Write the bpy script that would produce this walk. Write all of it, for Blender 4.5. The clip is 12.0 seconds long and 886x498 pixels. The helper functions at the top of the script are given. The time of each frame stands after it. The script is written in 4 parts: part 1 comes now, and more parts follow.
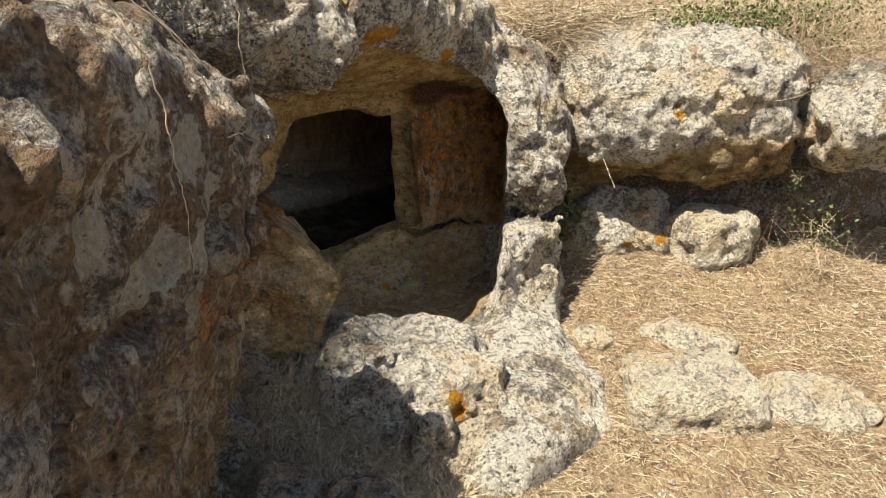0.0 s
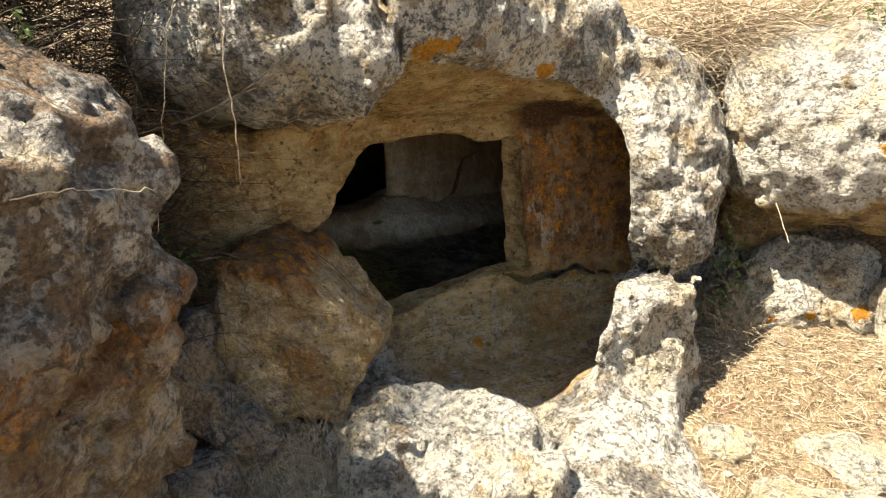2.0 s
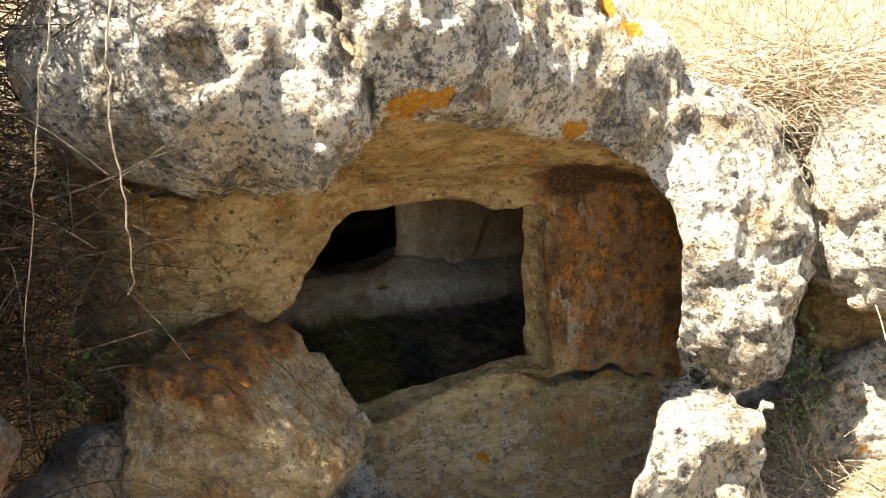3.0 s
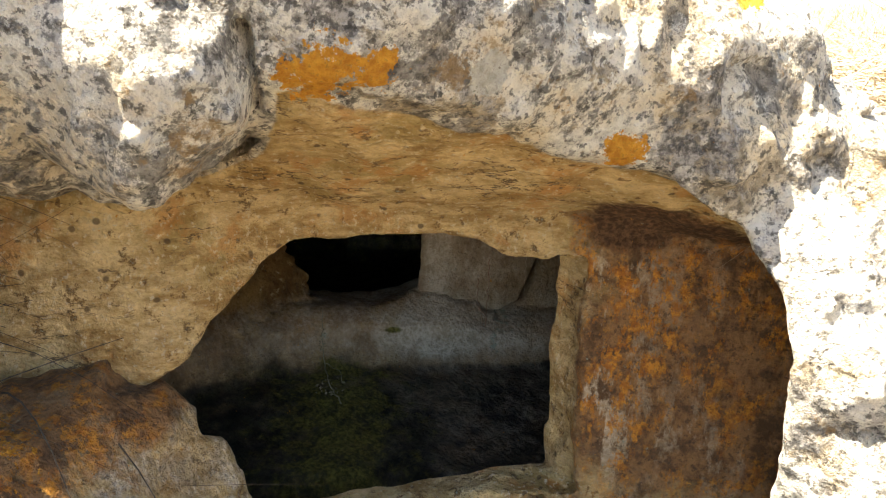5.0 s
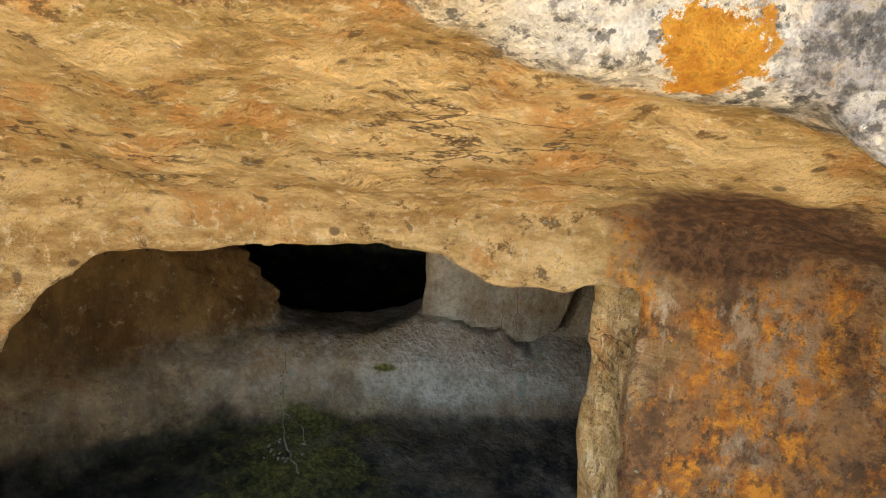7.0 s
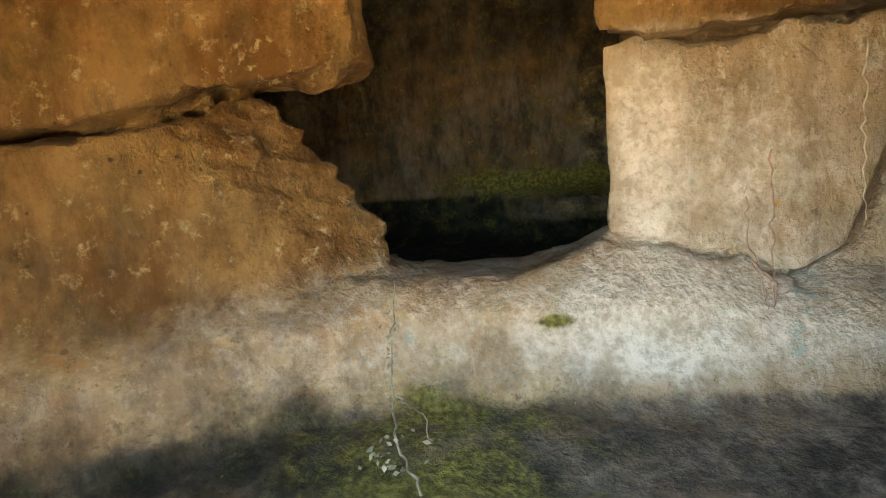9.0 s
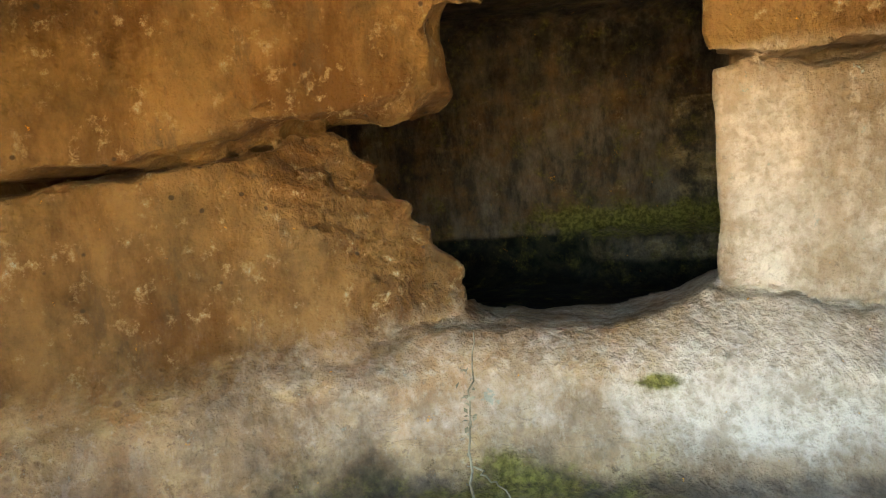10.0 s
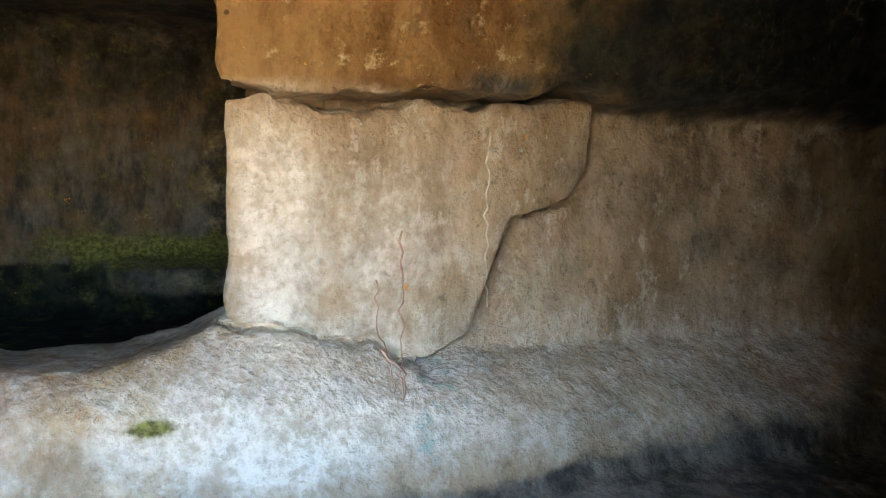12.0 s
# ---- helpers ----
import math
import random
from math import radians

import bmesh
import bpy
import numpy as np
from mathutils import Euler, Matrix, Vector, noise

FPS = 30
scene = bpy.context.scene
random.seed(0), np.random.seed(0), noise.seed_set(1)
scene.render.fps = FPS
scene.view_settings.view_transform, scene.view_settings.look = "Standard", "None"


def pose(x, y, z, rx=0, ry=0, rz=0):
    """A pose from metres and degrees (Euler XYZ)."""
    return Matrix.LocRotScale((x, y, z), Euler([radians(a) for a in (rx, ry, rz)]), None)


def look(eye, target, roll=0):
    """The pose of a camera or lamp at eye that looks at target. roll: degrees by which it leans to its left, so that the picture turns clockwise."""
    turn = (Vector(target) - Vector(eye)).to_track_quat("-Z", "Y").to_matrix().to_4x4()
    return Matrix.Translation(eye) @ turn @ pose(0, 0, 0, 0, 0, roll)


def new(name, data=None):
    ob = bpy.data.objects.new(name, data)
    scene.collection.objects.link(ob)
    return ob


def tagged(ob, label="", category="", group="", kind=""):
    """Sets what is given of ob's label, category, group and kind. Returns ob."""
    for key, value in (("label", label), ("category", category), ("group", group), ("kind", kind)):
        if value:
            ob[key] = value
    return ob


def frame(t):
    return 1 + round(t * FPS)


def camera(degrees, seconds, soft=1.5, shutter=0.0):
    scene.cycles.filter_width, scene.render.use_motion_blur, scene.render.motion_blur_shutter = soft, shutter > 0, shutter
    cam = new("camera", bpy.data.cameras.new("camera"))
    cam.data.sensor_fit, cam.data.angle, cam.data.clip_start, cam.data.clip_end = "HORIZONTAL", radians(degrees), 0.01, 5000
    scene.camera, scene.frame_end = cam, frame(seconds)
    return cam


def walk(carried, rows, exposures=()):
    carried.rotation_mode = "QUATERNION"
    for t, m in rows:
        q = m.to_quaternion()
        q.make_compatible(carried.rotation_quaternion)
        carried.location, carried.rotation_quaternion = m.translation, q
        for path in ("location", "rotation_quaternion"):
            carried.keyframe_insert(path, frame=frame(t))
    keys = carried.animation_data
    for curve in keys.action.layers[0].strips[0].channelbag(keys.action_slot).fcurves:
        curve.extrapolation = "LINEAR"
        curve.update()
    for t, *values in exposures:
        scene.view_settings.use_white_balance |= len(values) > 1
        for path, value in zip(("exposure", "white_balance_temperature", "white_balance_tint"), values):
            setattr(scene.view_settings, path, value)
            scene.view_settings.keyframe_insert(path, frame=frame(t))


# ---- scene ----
PATH = [
    (0, (0.081, 0.001, 1.538), (0.026, 1.904, 0.925), -0.4),
    (0.5, (0.221, 0.229, 1.53), (0.047, 2.126, 0.923), -0.6),
    (1, (0.388, 0.425, 1.538), (0.058, 2.304, 0.941), -1.9),
    (1.5, (0.615, 0.599, 1.569), (0.075, 2.438, 0.999), -0.4),
    (2, (0.684, 0.761, 1.536), (-0.034, 2.532, 0.946), -2.2),
    (2.5, (0.638, 1.13, 1.53), (-0.194, 2.854, 0.951), -1.9),
    (3, (0.607, 1.453, 1.579), (-0.251, 3.182, 1.053), -1.0),
    (3.2, (0.616, 1.574, 1.574), (-0.266, 3.293, 1.058), -0.9),
    (4.8, (0.483, 2.21, 1.478), (-0.589, 3.825, 0.981), 3.6),
    (5, (0.488, 2.295, 1.48), (-0.618, 3.885, 0.981), 3.7),
    (5.5, (0.422, 2.459, 1.434), (-0.849, 3.914, 0.916), 2.8),
    (6, (0.303, 2.642, 1.412), (-0.94, 4.119, 0.89), 3.5),
    (6.5, (0.243, 2.85, 1.378), (-0.986, 4.339, 0.855), 3.5),
    (7, (0.21, 3.014, 1.333), (-1.056, 4.477, 0.822), 3.1),
    (7.5, (0.067, 3.182, 1.194), (-1.25, 4.597, 0.679), 1.1),
    (7.7, (-0.006, 3.253, 1.123), (-1.368, 4.626, 0.613), -0.4),
    (9.3, (-0.352, 3.523, 0.829), (-1.948, 4.671, 0.464), -4.7),
    (9.5, (-0.373, 3.535, 0.831), (-1.996, 4.651, 0.483), -4.9),
    (10, (-0.432, 3.573, 0.833), (-2.12, 4.611, 0.557), -4.9),
    (10.5, (-0.454, 3.614, 0.824), (-1.956, 4.919, 0.618), -2.7),
    (11, (-0.463, 3.645, 0.825), (-1.753, 5.167, 0.677), -0.7),
    (11.5, (-0.448, 3.655, 0.827), (-1.509, 5.344, 0.675), 0.8),
    (12, (-0.428, 3.663, 0.821), (-1.236, 5.48, 0.607), 1.9),
]
EXPOSURES = [(0, 0.95, 7100, 10), (1.5, 1.3, 7100, 10), (3.0, 2.3, 7200, 10), (5.0, 2.95, 7000, 10), (6.5, 3.65, 7000, 10), (7.6, 4.25, 7000, 10), (9.3, 5.95, 7600, 10), (10.5, 6.0, 6900, 10), (12.0, 6.15, 5700, 10)]
cam = camera(62.0, 12.0, soft=1.1)
walk(cam, [(t, look(eye, target, roll)) for t, eye, target, roll in PATH],
     EXPOSURES)

# ---- world, sun, exposure ----
SUN_TO = Vector((-0.36, -0.40, 1.0)).normalized()
world = bpy.data.worlds.new("world")
scene.world = world
world.use_nodes = True
wn = world.node_tree
sky = wn.nodes.new("ShaderNodeTexSky")
sky.sky_type, sky.sun_disc = "NISHITA", False
sky.sun_elevation = math.asin(SUN_TO.z)
sky.sun_rotation = math.atan2(SUN_TO.x, SUN_TO.y)
wn.links.new(sky.outputs["Color"], wn.nodes["Background"].inputs["Color"])
wn.nodes["Background"].inputs["Strength"].default_value = 0.085
sun_data = bpy.data.lights.new("sun", "SUN")
sun_data.energy, sun_data.angle, sun_data.color = 5.4, radians(0.6), (1.0, 0.95, 0.86)
sun = new("sun", sun_data)
sun.matrix_world = look(SUN_TO * 30, (0, 0, 0))


# ---- materials ----
class Nodes:
    """A small builder for node materials."""

    def __init__(self, name):
        self.mat = bpy.data.materials.new(name)
        self.mat.use_nodes = True
        self.tree = self.mat.node_tree
        self.bsdf = self.tree.nodes["Principled BSDF"]
        self.pos = self.node("ShaderNodeNewGeometry").outputs["Position"]

    def node(self, kind, **values):
        n = self.tree.nodes.new(kind)
        for key, value in values.items():
            setattr(n, key, value)
        return n

    def link(self, a, b):
        self.tree.links.new(a, b)

    def put(self, socket, value):
        if isinstance(value, bpy.types.NodeSocket):
            self.link(value, socket)
        elif isinstance(value, tuple) and len(value) == 3 and socket.type == "RGBA":
            socket.default_value = (*value, 1)
        else:
            socket.default_value = value

    def noise(self, scale, detail=4.0, rough=0.55, warp=0.0, at=None):
        n = self.node("ShaderNodeTexNoise")
        self.link(at or self.pos, n.inputs["Vector"])
        n.inputs["Scale"].default_value, n.inputs["Detail"].default_value = scale, detail
        n.inputs["Roughness"].default_value, n.inputs["Distortion"].default_value = rough, warp
        return n.outputs["Fac"]

    def cells(self, scale, feature="F1", at=None):
        n = self.node("ShaderNodeTexVoronoi", feature=feature)
        self.link(at or self.pos, n.inputs["Vector"])
        n.inputs["Scale"].default_value = scale
        return n.outputs["Distance"]

    def bend(self, scale, amount):
        """The position, shifted about by a noise."""
        n = self.node("ShaderNodeTexNoise")
        self.link(self.pos, n.inputs["Vector"])
        n.inputs["Scale"].default_value, n.inputs["Detail"].default_value = scale, 4
        m = self.node("ShaderNodeVectorMath", operation="MULTIPLY_ADD")
        self.link(n.outputs["Color"], m.inputs[0])
        m.inputs[1].default_value = (amount, amount, amount)
        self.link(self.pos, m.inputs[2])
        return m.outputs[0]

    def squeeze(self, x, y, z):
        n = self.node("ShaderNodeVectorMath", operation="MULTIPLY")
        self.link(self.pos, n.inputs[0])
        n.inputs[1].default_value = (x, y, z)
        return n.outputs[0]

    def step(self, value, low, high):
        n = self.node("ShaderNodeMapRange", interpolation_type="SMOOTHSTEP")
        self.put(n.inputs["Value"], value)
        n.inputs["From Min"].default_value, n.inputs["From Max"].default_value = low, high
        return n.outputs["Result"]

    def calc(self, op, a, b=0.0):
        n = self.node("ShaderNodeMath", operation=op)
        self.put(n.inputs[0], a)
        self.put(n.inputs[1], b)
        return n.outputs[0]

    def mix(self, fac, a, b):
        n = self.node("ShaderNodeMix", data_type="RGBA")
        self.put(n.inputs[0], fac)
        self.put(n.inputs[6], a)
        self.put(n.inputs[7], b)
        return n.outputs[2]

    def attr(self, name):
        return self.node("ShaderNodeAttribute", attribute_name=name).outputs["Fac"]

    def finish(self, colour, rough=0.9, height=None, depth=0.01):
        self.put(self.bsdf.inputs["Base Color"], colour)
        self.put(self.bsdf.inputs["Roughness"], rough)
        self.bsdf.inputs["Specular IOR Level"].default_value = 0.25
        if height is not None:
            b = self.node("ShaderNodeBump")
            b.inputs["Strength"].default_value, b.inputs["Distance"].default_value = 1.0, depth
            self.link(height, b.inputs["Height"])
            self.link(b.outputs["Normal"], self.bsdf.inputs["Normal"])
        return self.mat


def masked(k, name, grain, soft=0.25, amount=1.1):
    """A surface mask stored on the mesh, with its edge broken up by a grain."""
    v = k.calc("ADD", k.attr(name), k.calc("MULTIPLY", k.calc("SUBTRACT", grain, 0.5), amount))
    return k.step(v, 0.5 - soft, 0.5 + soft)


def rock_material(name, stone=(0.50, 0.41, 0.28), pale=(0.86, 0.81, 0.69), dark=(0.05, 0.046, 0.04), cover=0.72, specks=0.75):
    """Weathered conglomerate: crusts of pale and dark lichen over a buff stone; bare ochre, rust, lime and moss where the mesh says so."""
    k = Nodes(name)
    grit, fine, mid, broad = k.noise(150, 4, 0.65), k.noise(75, 5, 0.68), k.noise(17, 6, 0.70), k.noise(3.2, 4, 0.55)
    speck = k.noise(52, 5, 0.70)
    # lichen-grown outside: buff stone, a grey film, pale granular crusts, black and brown lichen
    bent = k.bend(14, 0.012)
    lump, knob = k.cells(26, at=bent), k.cells(60, at=bent)
    patch, film, granule = k.noise(3.6, 9, 0.72), k.noise(7, 8, 0.74), k.noise(38, 6, 0.66)
    out = k.mix(k.step(fine, 0.36, 0.64), tuple(c * 0.5 for c in stone), tuple(c * 1.2 for c in stone))
    grey = k.mix(k.step(speck, 0.40, 0.60), (0.13, 0.12, 0.105), (0.48, 0.44, 0.38))
    out = k.mix(k.step(film, 0.46, 0.55), out, grey)
    cream = k.mix(k.step(fine, 0.30, 0.60), tuple(c * 0.74 for c in pale), pale)
    cream = k.mix(k.calc("MULTIPLY", k.step(k.noise(3, 5, 0.6), 0.48, 0.60), 0.7), cream, tuple(c * m for c, m in zip(pale, (0.88, 0.76, 0.56))))
    cream = k.mix(k.calc("MULTIPLY", k.step(k.calc("ADD", granule, k.calc("MULTIPLY", film, 0.5)), 0.78, 0.86), 0.8), cream, grey)
    crust = k.step(k.calc("ADD", patch, k.calc("MULTIPLY", mid, 0.45)), 0.80 - 0.20 * cover, 0.86 - 0.20 * cover)
    out = k.mix(crust, out, cream)
    rosette = k.calc("MULTIPLY", k.step(k.cells(13, at=k.bend(30, 0.02)), 0.26, 0.21), k.step(k.noise(5, 4), 0.50, 0.56))
    out = k.mix(k.calc("MULTIPLY", rosette, 0.7), out, tuple(min(0.88, c * 1.04) for c in pale))
    sooty = k.calc("MULTIPLY", k.step(k.noise(5, 10, 0.80), 0.53, 0.58), specks)
    out = k.mix(sooty, out, k.mix(k.step(fine, 0.42, 0.62), (0.055, 0.05, 0.043), (0.28, 0.25, 0.21)))
    out = k.mix(k.calc("MULTIPLY", k.step(k.noise(21, 7, 0.74), 0.565, 0.61), specks), out, k.mix(grit, dark, (0.17, 0.15, 0.12)))
    out = k.mix(k.calc("MULTIPLY", k.step(k.noise(46, 4, 0.66), 0.57, 0.63), specks), out, dark)
    out = k.mix(k.calc("MULTIPLY", k.step(k.noise(6, 8, 0.74), 0.58, 0.64), specks), out, k.mix(fine, (0.20, 0.12, 0.05), (0.46, 0.29, 0.12)))
    blotch = k.mix(k.step(fine, 0.3, 0.7), (0.40, 0.37, 0.29), (0.66, 0.63, 0.53))
    blotch = k.mix(k.step(speck, 0.60, 0.66), blotch, (0.20, 0.18, 0.14))
    out = k.mix(masked(k, "blotch", k.noise(13, 7, 0.72), 0.04, 1.3), out, blotch)
    # bare ochre stone, bedded in thin uneven layers
    streak = k.noise(9, 8, 0.74, at=k.squeeze(1, 1, 2.6))
    ochre = k.mix(k.step(streak, 0.36, 0.62), (0.36, 0.22, 0.075), (0.72, 0.54, 0.27))
    ochre = k.mix(k.calc("MULTIPLY", k.step(k.noise(3.2, 6, 0.66), 0.48, 0.60), 0.55), ochre, (0.34, 0.25, 0.085))
    ochre = k.mix(k.calc("MULTIPLY", k.step(k.noise(5, 7, 0.70), 0.53, 0.61), 0.65), ochre, (0.52, 0.25, 0.07))
    ochre = k.mix(k.calc("MULTIPLY", k.step(fine, 0.55, 0.66), 0.75), ochre, (0.80, 0.68, 0.45))
    ochre = k.mix(k.step(k.noise(26, 6, 0.74), 0.56, 0.64), ochre, (0.20, 0.115, 0.04))
    ochre = k.mix(k.calc("MULTIPLY", k.step(k.cells(17, at=bent), 0.15, 0.08), 0.8), ochre, (0.11, 0.07, 0.035))
    line = k.calc("ABSOLUTE", k.calc("SUBTRACT", k.noise(4, 6, 0.60, at=k.squeeze(1, 1, 4.5)), 0.5))
    line = k.calc("MULTIPLY", k.step(line, 0.012, 0.003), k.step(k.noise(3.5, 3), 0.50, 0.58))
    ochre = k.mix(k.calc("MULTIPLY", line, 0.85), ochre, (0.09, 0.055, 0.03))
    out = k.mix(masked(k, "bare", mid), out, ochre)
    # amber chamber stone: the ochre darkened, so the interior's dimness sits in its colour
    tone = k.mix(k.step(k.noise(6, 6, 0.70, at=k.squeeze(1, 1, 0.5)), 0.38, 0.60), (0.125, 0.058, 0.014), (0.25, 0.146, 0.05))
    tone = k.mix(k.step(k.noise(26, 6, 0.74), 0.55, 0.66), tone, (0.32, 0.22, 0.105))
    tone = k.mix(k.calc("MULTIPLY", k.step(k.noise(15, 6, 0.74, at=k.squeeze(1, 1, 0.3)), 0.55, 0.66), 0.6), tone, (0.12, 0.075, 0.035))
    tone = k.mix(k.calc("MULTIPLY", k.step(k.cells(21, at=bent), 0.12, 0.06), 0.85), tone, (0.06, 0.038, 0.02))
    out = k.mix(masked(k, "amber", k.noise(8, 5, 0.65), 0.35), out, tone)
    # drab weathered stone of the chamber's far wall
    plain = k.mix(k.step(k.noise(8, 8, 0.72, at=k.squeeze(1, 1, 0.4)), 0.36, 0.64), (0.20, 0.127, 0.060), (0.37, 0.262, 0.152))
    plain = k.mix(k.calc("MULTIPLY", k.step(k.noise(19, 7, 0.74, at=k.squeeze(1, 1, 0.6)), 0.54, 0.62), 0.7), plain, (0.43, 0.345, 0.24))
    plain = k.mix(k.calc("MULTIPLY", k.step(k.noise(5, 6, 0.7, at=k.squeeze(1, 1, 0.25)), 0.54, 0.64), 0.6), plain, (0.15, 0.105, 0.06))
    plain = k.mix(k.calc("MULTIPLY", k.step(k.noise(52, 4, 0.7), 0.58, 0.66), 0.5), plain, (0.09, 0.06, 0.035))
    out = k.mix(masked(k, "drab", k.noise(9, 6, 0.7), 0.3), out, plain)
    # rust-red stain: brown stone with orange flecks and worn pale places
    rust = k.mix(k.step(k.noise(16, 7, 0.72), 0.40, 0.60), (0.13, 0.07, 0.032), (0.34, 0.18, 0.075))
    worn = k.step(k.noise(9, 8, 0.74, at=k.squeeze(1, 1, 0.45)), 0.50, 0.58)
    rust = k.mix(k.calc("MULTIPLY", worn, k.attr("worn")), rust, k.mix(k.step(fine, 0.35, 0.65), (0.42, 0.30, 0.18), (0.70, 0.58, 0.42)))
    fleck = k.step(k.noise(21, 8, 0.78, at=k.squeeze(1, 1, 0.6)), 0.48, 0.56)
    fleck = k.calc("MULTIPLY", fleck, k.step(k.noise(4.5, 5, 0.66), 0.40, 0.54))
    rust = k.mix(k.calc("MULTIPLY", fleck, 0.9), rust, k.mix(k.step(speck, 0.4, 0.62), (0.42, 0.145, 0.02), (0.74, 0.32, 0.035)))
    rust = k.mix(k.calc("MULTIPLY", k.step(k.noise(6, 7, 0.72), 0.56, 0.64), 0.38), rust, k.mix(fine, (0.06, 0.045, 0.035), (0.20, 0.15, 0.11)))
    rust = k.mix(k.calc("MULTIPLY", k.step(k.noise(60, 4, 0.7), 0.56, 0.64), 0.6), rust, (0.06, 0.04, 0.025))
    out = k.mix(masked(k, "rust", k.noise(11, 5, 0.6)), out, rust)
    out = k.mix(masked(k, "stain", k.noise(13, 7, 0.72), 0.22, 1.4), out, k.mix(k.step(fine, 0.4, 0.65), (0.075, 0.038, 0.018), (0.20, 0.105, 0.05)))
    # lime bloom, damp, moss; lime and damp toned down to paint the chamber dim
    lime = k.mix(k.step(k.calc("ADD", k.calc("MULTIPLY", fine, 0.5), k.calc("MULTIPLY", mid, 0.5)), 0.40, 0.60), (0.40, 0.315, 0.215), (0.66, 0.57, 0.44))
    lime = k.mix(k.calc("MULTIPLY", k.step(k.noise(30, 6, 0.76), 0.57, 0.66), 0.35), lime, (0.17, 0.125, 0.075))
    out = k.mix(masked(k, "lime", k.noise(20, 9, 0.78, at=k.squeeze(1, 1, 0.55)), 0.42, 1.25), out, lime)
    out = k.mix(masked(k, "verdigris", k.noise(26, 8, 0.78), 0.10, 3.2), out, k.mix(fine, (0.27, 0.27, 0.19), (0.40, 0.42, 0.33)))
    damp_and_dim = k.mix(k.step(k.noise(11, 8, 0.74, at=k.squeeze(1, 1, 0.4)), 0.38, 0.66), (0.04, 0.034, 0.025), (0.20, 0.165, 0.115))
    out = k.mix(masked(k, "damp_and_dim", k.noise(10, 6, 0.7)), out, damp_and_dim)
    # near-black that paints the chambers' dimness, with soot along the upper right band
    out = k.mix(masked(k, "soot_and_gloom", k.noise(9, 5, 0.65), 0.35), out, k.mix(k.step(mid, 0.4, 0.65), (0.008, 0.008, 0.005), (0.030, 0.030, 0.014)))
    moss = k.mix(k.step(fine, 0.35, 0.7), (0.07, 0.065, 0.012), (0.23, 0.20, 0.045))
    out = k.mix(masked(k, "moss", k.noise(14, 7, 0.74), 0.25, 1.7), out, moss)
    # orange lichen
    gold = k.mix(k.step(fine, 0.3, 0.7), (0.50, 0.19, 0.012), (0.74, 0.36, 0.035))
    out = k.mix(masked(k, "gold", k.noise(30, 6, 0.75), 0.06, 2.6), out, gold)
    pits = k.calc("MULTIPLY", k.step(grit, 0.54, 0.66), k.calc("SUBTRACT", 0.34, k.calc("MULTIPLY", k.attr("smooth"), 0.22)))
    out = k.mix(pits, out, (0.035, 0.028, 0.02))
    h = k.calc("ADD", k.calc("MULTIPLY", mid, 1.0), k.calc("MULTIPLY", fine, 0.75))
    h = k.calc("ADD", h, k.calc("MULTIPLY", grit, 0.22))
    h = k.calc("SUBTRACT", h, k.calc("MULTIPLY", lump, 0.55))
    h = k.calc("SUBTRACT", h, k.calc("MULTIPLY", knob, 0.28))
    smooth = k.calc("SUBTRACT", 1.0, k.calc("MULTIPLY", k.attr("smooth"), 0.76))
    return k.finish(out, 0.93, k.calc("MULTIPLY", h, smooth), 0.06)


ROCK = rock_material("lichen_rock")
PALE_ROCK = rock_material("sunbleached_rock", stone=(0.60, 0.50, 0.34), pale=(0.86, 0.80, 0.67), cover=1.05, specks=0.62)
BUFF_ROCK = rock_material("buff_rock", stone=(0.66, 0.53, 0.35), pale=(0.85, 0.76, 0.58), cover=1.0, specks=0.32)
WARM_ROCK = rock_material("brown_lichen_rock", stone=(0.30, 0.205, 0.125), pale=(0.72, 0.66, 0.55), cover=0.34, specks=0.5)
TAN_ROCK = rock_material("tan_rock", stone=(0.52, 0.40, 0.26), pale=(0.60, 0.52, 0.40), cover=0.3, specks=0.3)
# darker brown copy of the rock: shade of bank and grass put into its colour
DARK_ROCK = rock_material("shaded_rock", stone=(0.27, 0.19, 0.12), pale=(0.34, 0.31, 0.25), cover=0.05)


def soil_material():
    k = Nodes("straw_soil")
    fine, mid, broad = k.noise(90, 5, 0.7), k.noise(14, 5, 0.6, 0.5), k.noise(2.4, 3)
    fibre = k.noise(60, 4, 0.6, 1.5, at=k.squeeze(1, 0.35, 1))
    out = k.mix(k.step(mid, 0.35, 0.65), (0.13, 0.085, 0.05), (0.29, 0.21, 0.125))
    out = k.mix(k.step(fibre, 0.45, 0.62), out, (0.40, 0.31, 0.18))
    out = k.mix(k.step(broad, 0.55, 0.7), out, (0.19, 0.105, 0.06))
    return k.finish(out, 0.95, k.calc("ADD", fine, k.calc("MULTIPLY", mid, 1.5)), 0.02)


def blade_material(name, a, b):
    k = Nodes(name)
    r = k.node("ShaderNodeNewGeometry").outputs["Random Per Island"]
    out = k.mix(r, a, b)
    out = k.mix(k.step(k.noise(40, 2), 0.4, 0.7), out, tuple(0.75 * c for c in a))
    return k.finish(out, 0.75)


SOIL = soil_material()
STRAW = blade_material("straw", (0.24, 0.17, 0.10), (0.68, 0.58, 0.41))
GREYSTRAW = blade_material("grey_twig", (0.34, 0.26, 0.16), (0.64, 0.54, 0.38))
PALESTRAW = blade_material("dull_straw", (0.44, 0.34, 0.21), (0.78, 0.68, 0.50))
LEAF = blade_material("green_leaf", (0.05, 0.09, 0.02), (0.13, 0.18, 0.05))
ROOT = blade_material("red_root", (0.30, 0.16, 0.10), (0.42, 0.26, 0.17))
